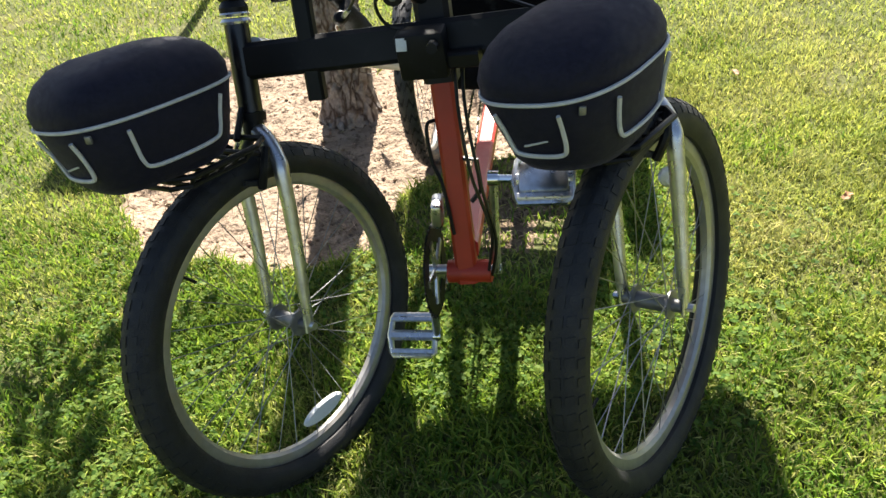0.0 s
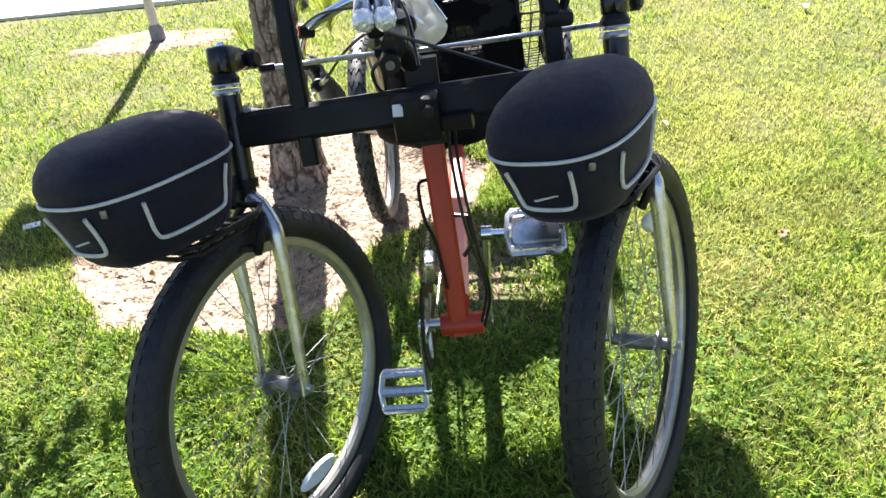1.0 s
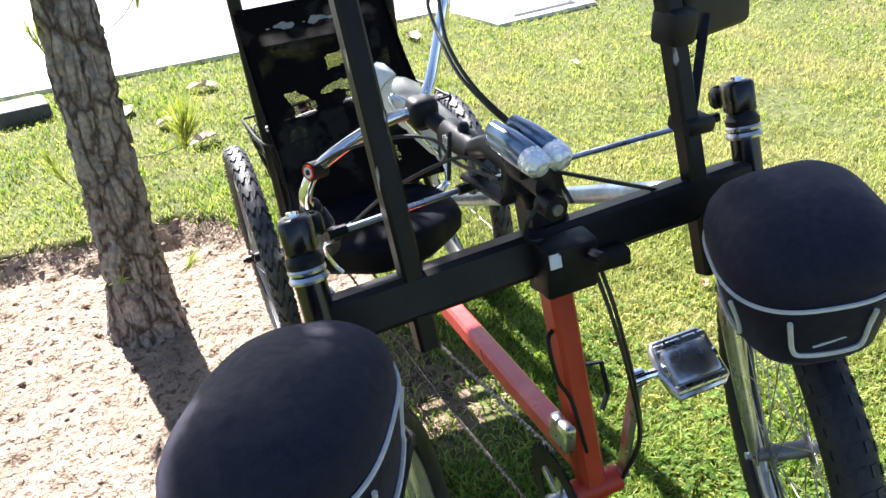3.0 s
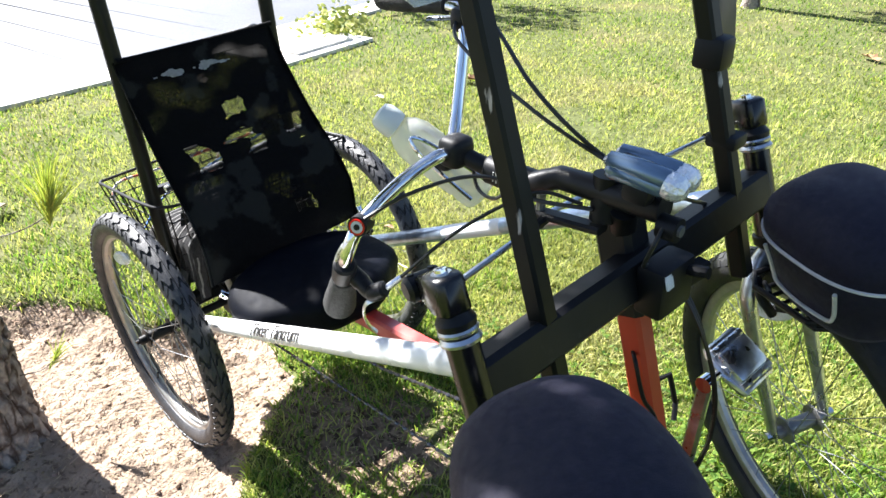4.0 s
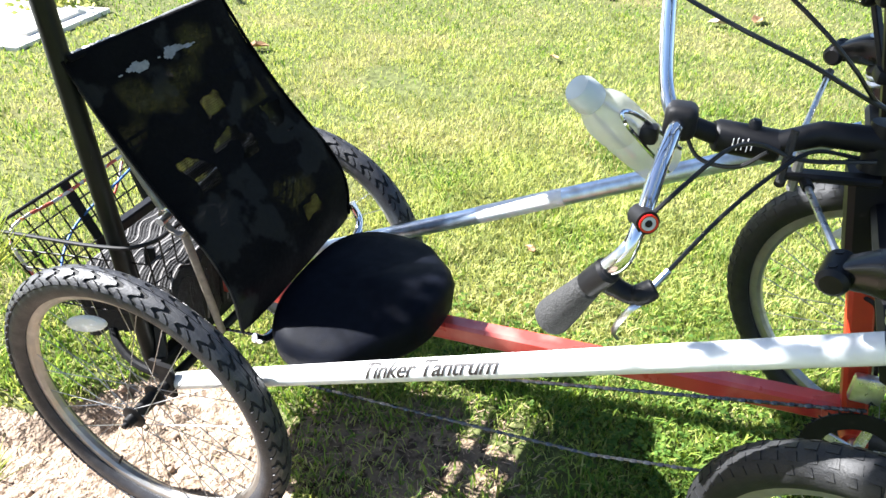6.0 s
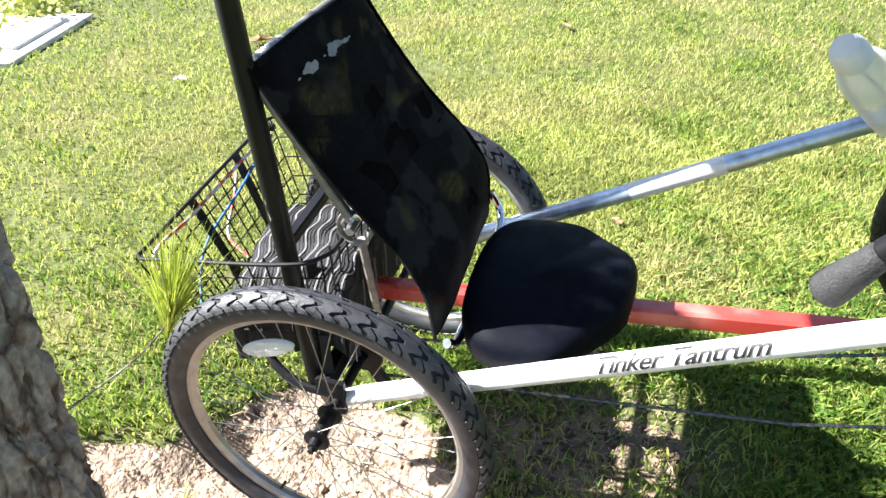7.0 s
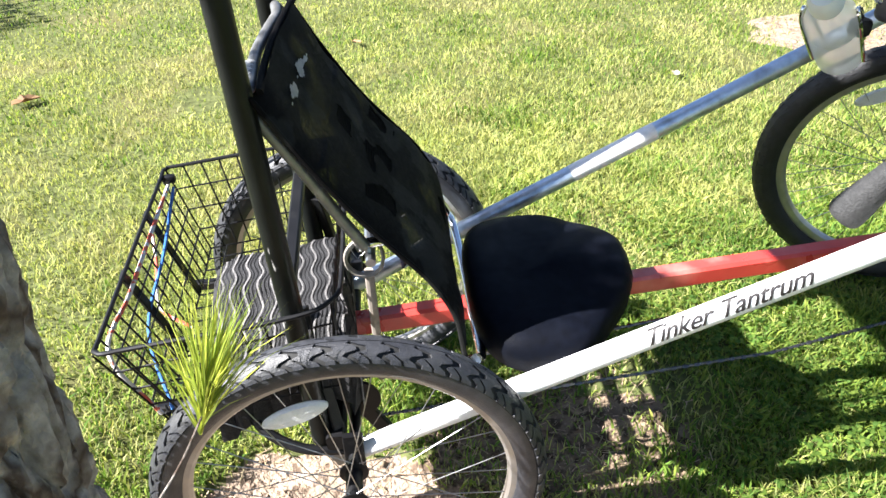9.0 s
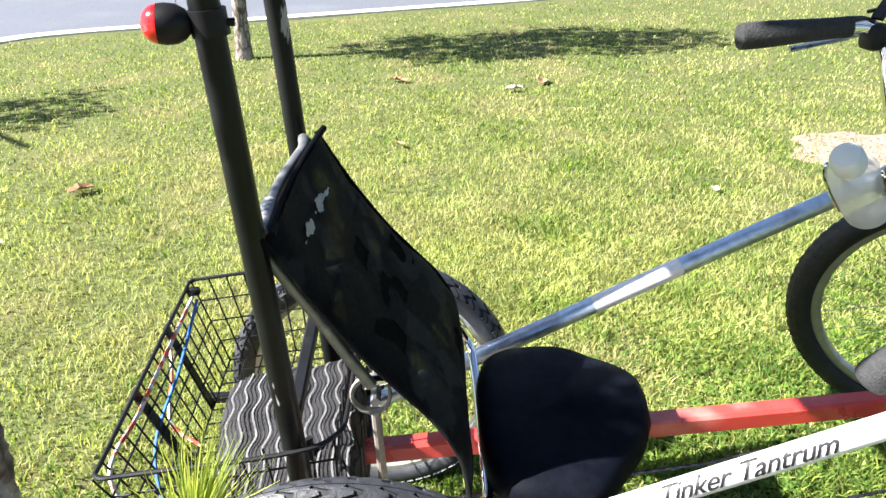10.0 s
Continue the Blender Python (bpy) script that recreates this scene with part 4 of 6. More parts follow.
part("light_bracket", block((0.03, 0.04, 0.032), lm @ Matrix.Translation((0, 0.0, -0.030)), 0.3), BLACK, front_light)
part("stem_knob", lathe([(0, 0.0001), (0, 0.010), (0.012, 0.009), (0.016, 0.006), (0.017, 0.0001)], 14, closed=False, m=facing(V3(0.122, 1.605, 0.910), (0, 0, 1), (0, 1, 0))), BLACK, stem)
part("rubber_strap", tube([V3(0.076, 1.56, 0.935), V3(0.072, 1.562, 0.86)], 0.006, 8, flat=0.5), GRIP, stem)
for k, (dy, h) in enumerate(((0.0, 0.015), (0.006, 0.018), (0.012, 0.015), (0.019, 0.019), (0.025, 0.012))):
    part("letter_bar", bar(V3(0.0990, 1.630 - dy, 0.895 - h / 2), V3(0.0990, 1.630 - dy, 0.895 + h / 2), 0.0012, 0.003, up=(1, 0, 0)), PIPING, stem)
part("column_cap", tube([COL + V3(0.0, 0.045, -0.045), COL + V3(0.0, 0.045, 0.022)], 0.021, 14), BLACK, cycle)

# mirror on the front upright
mm = Matrix.Translation((0.473, 1.484, 1.115)) @ Matrix.Rotation(radians(14), 4, "Z") @ Matrix.Rotation(radians(-8), 4, "X")
mirror = part("mirror", block((0.172, 0.03, 0.165), mm, 0.45, 4), BLACK, cycle, "black rounded rear-view mirror")
part("mirror_glass", block((0.155, 0.006, 0.148), mm @ Matrix.Translation((0, 0.0145, 0)), 0.3, 3), MIRROR, mirror)
part("mirror_strut", bar(V3(0.388, 1.405, 0.935), V3(0.440, 1.455, 1.07), 0.014, 0.010), BLACK, mirror)
part("strut_clamp", block((0.05, 0.05, 0.024), Matrix.Translation((0.380, 1.396, 0.938)), 0.3), BLACK, mirror)
part("upright_clamp", block((0.046, 0.05, 0.05), Matrix.Translation((0.362, 1.432, 1.07)), 0.2), BLACK, mirror)

# windscreen between the front uprights
bm = bmesh.new()
out = []
wa, wb = V3(-0.225, 1.50, 1.20), V3(0.50, 1.43, 1.27)
rise = V3(-0.03, 0.26, 0.96)
for x, h in ((0.0, 0.38), (0.0, 0.05), (0.012, 0.02), (0.04, 0.0), (0.96, 0.0), (0.988, 0.02), (1.0, 0.05), (1.0, 0.38)):
    out.append(wa.lerp(wb, x) + rise * h)
thick = V3(0, -0.003, 0.0008)
lo, hi = [bm.verts.new(p) for p in out], [bm.verts.new(p + thick) for p in out]
bm.faces.new(lo), bm.faces.new(hi[::-1])
for k in range(len(out)):
    bm.faces.new((lo[k - 1], lo[k], hi[k], hi[k - 1]))
bmesh.ops.recalc_face_normals(bm, faces=bm.faces)
part("windscreen", bm, GLASS, cycle, "clear plastic windscreen", smooth=False)

# tail light on the rear upright
tm = facing(V3(0.002, 2.724, 1.176), (-0.12, 1.0, 0.06))
tl = part("tail_light", lathe([(0.0, 0.0001), (0.0, 0.010), (0.006, 0.017), (0.016, 0.0225), (0.028, 0.0235), (0.036, 0.0225), (0.036, 0.0001)], 24, closed=False, m=tm), BLACK, cycle, "small round tail light with red lens")
part("tail_lens", lathe([(0.0365, 0.0001), (0.0365, 0.0225), (0.044, 0.0205), (0.051, 0.0145), (0.0545, 0.006), (0.055, 0.0001)], 24, closed=False, m=tm), REDLENS, tl)
part("light_clamp", tube([V3(0.007, 2.704, 1.162), V3(0.006, 2.706, 1.192)], 0.0222, 16), BLACK, tl)
part("clamp_screw", tube([V3(0.008, 2.690, 1.176), V3(0.008, 2.676, 1.176)], 0.005, 8), BLACK, tl)

# script on the side tube
cu = bpy.data.curves.new("script", "FONT")
cu.body, cu.size, cu.shear, cu.space_character = "Tinker Tantrum", 0.04, 0.55, 0.95
cu.offset = 0.0005
holder = new("script_curve", cu)
graph = bpy.context.evaluated_depsgraph_get()
graph.update()
shape = holder.evaluated_get(graph).to_mesh()
bm = bmesh.new()
bm.from_mesh(shape)
bmesh.ops.triangulate(bm, faces=bm.faces[:])
for _ in range(3):
    bmesh.ops.subdivide_edges(bm, edges=[e for e in bm.edges if e.calc_length() > 0.005], cuts=1, use_grid_fill=True)
bmesh.ops.triangulate(bm, faces=bm.faces[:])
bm.verts.index_update()
flat = [tuple(q.co) for q in bm.verts]
tiles = [tuple(q.index for q in f.verts) for f in bm.faces]
bm.free()
bpy.data.objects.remove(holder)
span = max(p[0] for p in flat)
axis = (TL0 - TL1).normalized()
start = TL1 + axis * ((2.125 - TL1.y) / axis.y)
outward = V3(-0.74, 0.02, 0.67)
outward = (outward - axis * outward.dot(axis)).normalized()
around = outward.cross(axis)
if around.z < 0:
    around = -around
k = 0.276 / span
bent = []
for x, y, _ in flat:
    a = (y - 0.013) / 0.0194
    bent.append(start + axis * x * k + (outward * math.cos(a) + around * math.sin(a)) * 0.0200)
txt = bpy.data.meshes.new("script")
txt.from_pydata(bent, [], tiles)
txt.materials.append(INK)
part("script", txt, None, left_tube, "black script lettering", at=Matrix())


# ---- seat ----
TLc, TRc, BRc, BLc = V3(0.012, 2.666, 0.905), V3(0.405, 2.615, 0.938), V3(0.449, 2.366, 0.462), V3(0.018, 2.392, 0.420)
fwd = V3(0.05, -0.88, 0.40).normalized()


def seat_point(u, v):
    """The sling's surface: u across from the near side, v from the top down."""
    p = TLc.lerp(TRc, u).lerp(BLc.lerp(BRc, u), v)
    sag = -0.010 * math.sin(math.pi * u) ** 0.8 * (0.5 + 0.5 * math.sin(math.pi * v))
    bow = (0.036 + 0.008 * u) * math.sin(math.pi * v ** 2.5) ** 1.2
    crease = 0.004 * noise.noise(V3(u * 5, v * 9, 3.0)) + 0.003 * math.sin(u * 9 + v * 14) * (v < 0.25)
    return p + fwd * (sag + bow + crease - 0.018 * (abs(2 * u - 1) ** 8))


nu, nv = 96, 132


def worn_thin(u, v):
    """Where the sling's lining has gone and only its net is left."""
    w = 0.02 * noise.noise(V3(u * 9, v * 9, 2.0)) + 0.01 * noise.noise(V3(u * 30, v * 30, 4.0))
    band = 0.13 < u + w < 0.92 and 0.42 < v + 0.8 * w < 0.54 and noise.noise(V3(u * 6.5, v * 13, 7.0)) > 0.05
    notch = 0.47 < u + w < 0.61 and 0.28 < v + w < 0.35
    tear = 0.60 < u + w < 0.72 and 0.80 < v + w < 0.86
    return band or notch or tear


bm = bmesh.new()
rows = [[bm.verts.new(seat_point(i / nu, j / nv)) for i in range(nu + 1)] for j in range(nv + 1)]
for j in range(nv):
    for i in range(nu):
        if not worn_thin((i + 0.5) / nu, (j + 0.5) / nv):
            bm.faces.new((rows[j][i], rows[j][i + 1], rows[j + 1][i + 1], rows[j + 1][i]))
back = part("seat_back", bm, MESH, cycle, "black mesh sling seat back", sharp=80)
bm = bmesh.new()
for u0, u1, v0, v1 in ((0.09, 0.95, 0.40, 0.57), (0.43, 0.65, 0.26, 0.37), (0.57, 0.75, 0.78, 0.88)):
    n, m = int((u1 - u0) * 0.40 / 0.004), int((v1 - v0) * 0.53 / 0.004)
    for k in range(n + 1):
        u = u0 + (u1 - u0) * k / n
        add_tube(bm, [seat_point(u, v0 + (v1 - v0) * q / 8) - fwd * 0.003 for q in range(9)], 0.0009, 4, flat=2.0, side=(1, 0, 0))
    for k in range(m + 1):
        v = v0 + (v1 - v0) * k / m
        add_tube(bm, [seat_point(u0 + (u1 - u0) * q / 10, v) - fwd * 0.003 for q in range(11)], 0.0009, 4, flat=2.0, side=(0, 0.45, 0.9))
tape = bmesh.new()
grid = [[tape.verts.new(seat_point(0.16 + 0.5 * i / 60, 0.055 + 0.11 * j / 24) + fwd * 0.003) for i in range(61)] for j in range(25)]
for j in range(24):
    for i in range(60):
        u, v = 0.16 + 0.5 * (i + 0.5) / 60, 0.055 + 0.11 * (j + 0.5) / 24
        mid = 0.105 + 0.02 * noise.noise(V3(u * 7, 0, 1.0))
        if abs(v - mid) < 0.022 * (0.45 + noise.noise(V3(u * 9, v * 22, 5.0)) + 0.5 * noise.noise(V3(u * 26, v * 40, 2.0))) * math.sin(math.pi * (u - 0.16) / 0.5) ** 0.5:
            tape.faces.new((grid[j][i], grid[j][i + 1], grid[j + 1][i + 1], grid[j + 1][i]))
bmesh.ops.delete(tape, geom=[q for q in tape.verts if not q.link_faces], context="VERTS")
part("tape_strip", tape, TAPE, back, "torn pale tape strip", sharp=80)
part("open_net", bm, NET, back, "see-through black net", smooth=False)
for a, b, c in ((TLc, BLc, -1), (TRc, BRc, 1)):
    part("side_hem", tube(curve_points([a.lerp(b, t) + fwd * ((0.036 + 0.008 * (c > 0)) * math.sin(math.pi * min(1.0, t ** 2.5)) ** 1.2 - 0.016) for t in (0, 0.2, 0.4, 0.55, 0.7, 0.85, 1)]), 0.005, 10, flat=0.7), MESH, back)
part("top_hem", tube([TLc.lerp(TRc, t) + fwd * (-0.015 * math.sin(math.pi * t) ** 0.8) for t in (0, 0.1, 0.3, 0.5, 0.7, 0.9, 1)], 0.006, 10, flat=0.7), MESH, back)
HL, HB = TLc.lerp(TRc, 0.05), BLc.lerp(BRc, 0.05)
seat_frame = part("seat_frame", tube(curve_points([HL.lerp(HB, 0.52) - fwd * 0.033, HL.lerp(HB, 0.4) - fwd * 0.034, HL.lerp(HB, 0.25) - fwd * 0.032, HL - fwd * 0.03 + V3(0.006, 0.0, -0.01), TLc.lerp(TRc, 0.14) - fwd * 0.026 + V3(0, 0, -0.004), TLc.lerp(TRc, 0.5) - fwd * 0.042 + V3(0, 0, -0.002), TLc.lerp(TRc, 0.82) - fwd * 0.028 + V3(0, 0, 0.0), TRc - fwd * 0.03 + V3(-0.01, 0, -0.015), TRc.lerp(BRc, 0.4) - fwd * 0.032, BRc - fwd * 0.03], 8), 0.0092, 12), DULL, cycle, "grey steel seat frame hoop")
for k in range(7):
    t = 0.08 + 0.042 * k
    c = TLc.lerp(TRc, t) - fwd * (0.024 + 0.018 * math.sin(math.pi * min(1.0, t))) + V3(0, 0, -0.003)
    part("tape_turn", tube([c, c + V3(0.005, 0, 0.001), c + V3(0.010, 0, 0.002)], [0.0105, 0.0125, 0.0105], 12), PIPING, seat_frame, "pale tape wrapping")
part("seat_rail", tube(curve_points([BRc + V3(0.005, 0.01, 0.02), BRc + V3(0.0, -0.012, -0.025), BRc.lerp(BLc, 0.15) + V3(0, -0.02, -0.045), BRc.lerp(BLc, 0.6) + V3(0, -0.02, -0.045), BRc.lerp(BLc, 0.92) + V3(0, -0.018, -0.035), BLc + V3(0.004, -0.006, -0.018)], 7), 0.0095, 12), CHROME, cycle, "chrome seat rail")
part("back_cross_bar", tube([TLc.lerp(BLc, 0.55) - fwd * 0.035, TRc.lerp(BRc, 0.50) - fwd * 0.035], 0.008, 10), ALU, cycle)
part("seat_strut", tube([V3(0.075, 2.55, 0.572), V3(0.14, 2.545, 0.29)], 0.008, 10), STRAP, cycle)
ring = [V3(0.065 + 0.004 * math.sin(2 * a), 2.555 - 0.030 * math.cos(a), 0.603 + 0.034 * math.sin(a)) for a in (k * math.pi / 12 for k in range(24))]
part("strap", tube(ring, 0.0072, 8, closed=True, flat=0.45, side=(1, 0, 0)), STRAP, cycle, "looped grey strap")
part("strap_tail", tube([V3(0.088, 2.492, 0.632), V3(0.09, 2.488, 0.60), V3(0.092, 2.489, 0.575), V3(0.093, 2.493, 0.556)], [0.010, 0.011, 0.009, 0.002], 8, flat=0.3, side=(0, 1, 0)), CLOTH, cycle, "loose black strap end")
part("rail_end", tube([V3(0.040, 2.565, 0.640), V3(0.050, 2.535, 0.640), V3(0.062, 2.502, 0.634)], 0.0095, 12), CHROME, cycle, "pale metal tube end under the sling")

# saddle pad
bm = bmesh.new()
plan = []
for k in range(64):
    a = 2 * math.pi * k / 64
    x, y = math.sin(a), math.cos(a)                      # y: to the rear
    rx = 0.212 * abs(x) ** 0.62 * (1 if x > 0 else -1)
    ry = (0.135 if y > 0 else 0.105) * abs(y) ** 0.7 * (1 if y > 0 else -1)
    nose = 0.072 * math.exp(-(((x - 0.02) / 0.46) ** 2)) * (1 if y < 0 else 0)
    plan.append((rx, ry - nose))
layers = [(-0.064, 0.50), (-0.066, 0.72), (-0.056, 0.88), (-0.03, 0.98), (0.002, 1.0), (0.020, 0.97), (0.030, 0.90), (0.033, 0.74), (0.031, 0.5), (0.029, 0.2)]
pm = facing(V3(0.196, 2.235, 0.440), CROSS)
rings = [[bm.verts.new(pm @ V3(x * s, y * s, h + 0.010 * max(0.0, -y - 0.10) / 0.06 * (h > 0) - 0.022 * (x * s / 0.2) ** 2)) for x, y in plan] for h, s in layers]
for a, b in zip(rings, rings[1:]):
    for k in range(64):
        bm.faces.new((a[k], a[(k + 1) % 64], b[(k + 1) % 64], b[k]))
bm.faces.new(rings[0][::-1]), bm.faces.new(rings[-1])
bmesh.ops.recalc_face_normals(bm, faces=bm.faces)
part("saddle", bm, VINYL, cycle, "wide navy-black padded saddle", sharp=60)
part("saddle_post", bar(V3(0.225, 2.24, 0.33), V3(0.21, 2.24, 0.40), 0.06, 0.05, up=(0, 1, 0)), BLACK, cycle)


# ---- basket and what lies in it ----
bA, bB, bD = V3(0.031, 2.986, 0.507), V3(0.588, 2.946, 0.562), V3(0.015, 2.60, 0.546)
bC = bB + (bD - bA)
drop = V3(0.012, 0.0, -0.195)
mid = (bA + bB + bC + bD) / 4
rim = [bA, bB, bC, bD]
low = [p.lerp(mid, 0.12) + drop + V3(0, -0.04 if k < 2 else 0.0, 0) for k, p in enumerate(rim)]
edges = [bA, bB, bC, bD.lerp(mid, 0.09)]
hoop = [q for k in range(3) for q in (rim[k].lerp(rim[k - 1], 0.12), rim[k].lerp(mid, 0.02), rim[k].lerp(rim[(k + 1) % 4], 0.12))]
hoop += [bD.lerp(bC, 0.2), edges[3], bD.lerp(bA, 0.26), hoop[0]]
basket = part("basket", tube(curve_points(hoop, 5), 0.0042, 8), BLACK, cycle, "black wire basket behind the seat")
for k in range(4):
    a, b, c, d = edges[k], edges[(k + 1) % 4], low[k], low[(k + 1) % 4]
    n = 15 if k % 2 == 0 else 10
    for i in range(n + 1):
        t = i / n
        part("wire", tube([a.lerp(b, t), c.lerp(d, t)], 0.002, 5), BLACK, basket)
    for h in (0.25, 0.5, 0.75, 1.0):
        part("wire", tube([a.lerp(c, h), b.lerp(d, h)], 0.002, 5), BLACK, basket)
for i in range(13):
    part("wire", tube([low[0].lerp(low[1], i / 12), low[3].lerp(low[2], i / 12)], 0.002, 5), BLACK, basket)
for i in range(9):
    part("wire", tube([low[0].lerp(low[3], i / 8), low[1].lerp(low[2], i / 8)], 0.002, 5), BLACK, basket)
for t in (0.36, 0.70):
    part("basket_slat", bar(rim[0].lerp(rim[1], t) + V3(0, 0.005, 0.0), low[0].lerp(low[1], t) + V3(0, 0.004, 0), 0.024, 0.005, up=(0, 1, 0)), BLACK, basket, "flat black steel slat")
part("basket_carrier", bar(V3(0.10, 2.63, 0.305), V3(0.13, 2.95, 0.297), 0.02, 0.02), BLACK, cycle)
part("basket_carrier", bar(V3(0.45, 2.60, 0.335), V3(0.48, 2.92, 0.327), 0.02, 0.02), BLACK, cycle)
part("basket_knob", block((0.020, 0.026, 0.018), Matrix.Translation(rim[1] + V3(-0.03, -0.012, -0.012)), 0.35), BLACK, basket)

# bungee cords along the basket's rear
c1 = thing("bungee_cord", rim[0].lerp(low[0], 0.6), "red and white bungee cord hooked along a wire basket", "cord", group="bungee cords on the basket")
part("cord", tube(curve_points([rim[0].lerp(low[0], 0.9), rim[0].lerp(rim[1], 0.06) - V3(0, 0.008, 0.03), rim[0].lerp(rim[1], 0.3) - V3(0, 0.012, 0.02), rim[0].lerp(rim[1], 0.6) - V3(0, 0.012, 0.018), rim[0].lerp(rim[1], 0.94) - V3(0, 0.01, 0.02)]), 0.0038, 8), REDCORD, c1)
part("hook", tube(curve_points([rim[0].lerp(low[0], 0.9), rim[0].lerp(low[0], 0.98) + V3(0.012, 0, 0), rim[0].lerp(low[0], 0.92) + V3(0.024, 0, 0)]), 0.0022, 6), BLACK, c1)
c2 = thing("bungee_cord", low[0].lerp(low[1], 0.1), "blue bungee cord slanting down inside a wire basket", "cord", group="bungee cords on the basket")
part("cord", tube(curve_points([rim[0].lerp(rim[1], 0.93) - V3(0, 0.02, 0.025), rim[0].lerp(rim[1], 0.6) - V3(0, 0.03, 0.055), rim[0].lerp(rim[1], 0.3) - V3(0, 0.025, 0.10), low[0].lerp(low[1], 0.0) + V3(0, -0.012, 0.02)]), 0.0032, 8), BLUECORD, c2)
part("hook", tube(curve_points([low[0].lerp(low[1], 0.0) + V3(0, -0.012, 0.02), low[0].lerp(low[1], -0.02) + V3(0, -0.012, 0.01), low[0].lerp(low[1], -0.03) + V3(0, -0.004, 0.03)]), 0.0022, 6), BLACK, c2)
c3 = thing("bungee_cord", low[0].lerp(low[1], 0.75), "red bungee cord hanging inside a wire basket", "cord", group="bungee cords on the basket")
part("cord", tube(curve_points([rim[0].lerp(rim[1], 0.66) - V3(0, 0.006, 0.035), rim[0].lerp(rim[1], 0.6) - V3(0, 0.01, 0.08), rim[0].lerp(rim[1], 0.5) - V3(0, 0.014, 0.14), low[0].lerp(low[1], 0.42) + V3(0, -0.01, 0.02)]), 0.0034, 8), REDCORD, c3)
part("hook", tube(curve_points([low[0].lerp(low[1], 0.42) + V3(0, -0.01, 0.02), low[0].lerp(low[1], 0.40) + V3(0, -0.005, 0.005), low[0].lerp(low[1], 0.385) + V3(0, 0.0, 0.022)]), 0.0022, 6), BLACK, c3)

# folded woven mat in the basket
mat_root = thing("folded_mat", low[3].lerp(low[1], 0.35), "folded black woven mat with wavy grey stripes in a basket", "mat")


def mat_top(u, v):
    """u across the cycle, v from the seat to the rear."""
    x, y = 0.07 + (0.335 - 0.035 * v) * u, 2.585 + 0.255 * v - 0.005 * u
    z = 0.458 + 0.01 * u - 0.05 * max(0.0, u - 0.85) * 5 * (u - 0.85) / 0.15 + 0.008 * math.sin(v * 5.5 + u) - 0.06 * max(0.0, v - 0.82) ** 1.2 * 4 - 0.10 * max(0.0, 0.06 - v) * 6
    z -= 0.055 * max(0.0, 0.12 - u) * 5
    fold = 0.011 * math.tanh((0.47 - u + 0.03 * math.sin(v * 6)) * 30) * max(0.0, min(1.0, (v - 0.35) * 8))
    return V3(x, y, z - fold + 0.003 * noise.noise(V3(u * 8, v * 8, 1)))


bm = bmesh.new()
nu, nv = 26, 26
rows = [[bm.verts.new(mat_top(i / nu, j / nv)) for i in range(nu + 1)] for j in range(nv + 1)]
for j in range(nv):
    for i in range(nu):
        bm.faces.new((rows[j][i], rows[j][i + 1], rows[j + 1][i + 1], rows[j + 1][i]))
edge = [rows[0][i] for i in range(nu + 1)] + [rows[j][nu] for j in range(1, nv + 1)] + [rows[nv][i] for i in range(nu - 1, -1, -1)] + [rows[j][0] for j in range(nv - 1, 0, -1)]
cen = V3(0.235, 2.70, 0)
prev = edge
for h in (0.044, 0.088, 0.13):
    ringv = [bm.verts.new(V3(v.co.x, v.co.y, v.co.z - 0.044) + (V3(v.co.x, v.co.y, 0) - cen) * -0.02 + V3(0.004 * math.sin(k * 1.9), 0.004 * math.cos(k * 1.7), 0)) for k, v in enumerate(prev)]
    for k in range(len(prev)):
        bm.faces.new((prev[k - 1], prev[k], ringv[k], ringv[k - 1]))
    prev = ringv
bm.faces.new(prev)
bmesh.ops.recalc_face_normals(bm, faces=bm.faces)
part("mat", bm, MAT_DARK, mat_root, sharp=80)
for s in range(10):
    v0 = 0.06 + 0.097 * s
    pts = [mat_top(u, v0 + 0.018 * math.sin(u * 24 + s * 0.3)) + V3(0, 0, 0.0022) for u in (k / 48 for k in range(49))]
    part("stripe", tube(pts, 0.0021, 6, flat=0.35, side=(0, 1, 0)), MAT_GREY, mat_root, "wavy grey woven stripe")
for s in range(34):
    v0 = 0.02 + 0.029 * s
    pts = [mat_top(u, v0 + 0.018 * math.sin(u * 24 + v0 * 3.1)) + V3(0, 0, 0.0008) for u in (k / 40 for k in range(41))]
    part("rib", tube(pts, 0.0021, 5, flat=0.45, side=(0, 1, 0)), MAT_DARK, mat_root)
for s in range(22):
    u = 0.03 + 0.044 * s
    top = mat_top(u, 0.0)
    part("side_rib", tube([top + V3(0.002 * math.sin(k * 2.1 + s), -0.001, -0.02 * k) for k in range(7)], 0.0028, 5, flat=0.5, side=(1, 0, 0)), MAT_GREY if s % 5 == 0 else MAT_DARK, mat_root)


# ---- bottle in its wire holder ----
cap, foot = V3(0.074, 1.848, 0.950), V3(0.182, 1.715, 0.815)
bottle = thing("water_bottle", foot, "clear plastic water bottle held in a wire cage on the stem", "bottle")
bmx = facing(foot, cap - foot)
body = [(0.0, 0.0001), (0.002, 0.030), (0.009, 0.037), (0.034, 0.038), (0.041, 0.0355), (0.051, 0.038), (0.102, 0.038), (0.108, 0.0355), (0.119, 0.038), (0.152, 0.037), (0.170, 0.031), (0.184, 0.021), (0.190, 0.0001)]
part("bottle_body", lathe(body, 32, closed=False, m=bmx), PLASTIC, bottle)
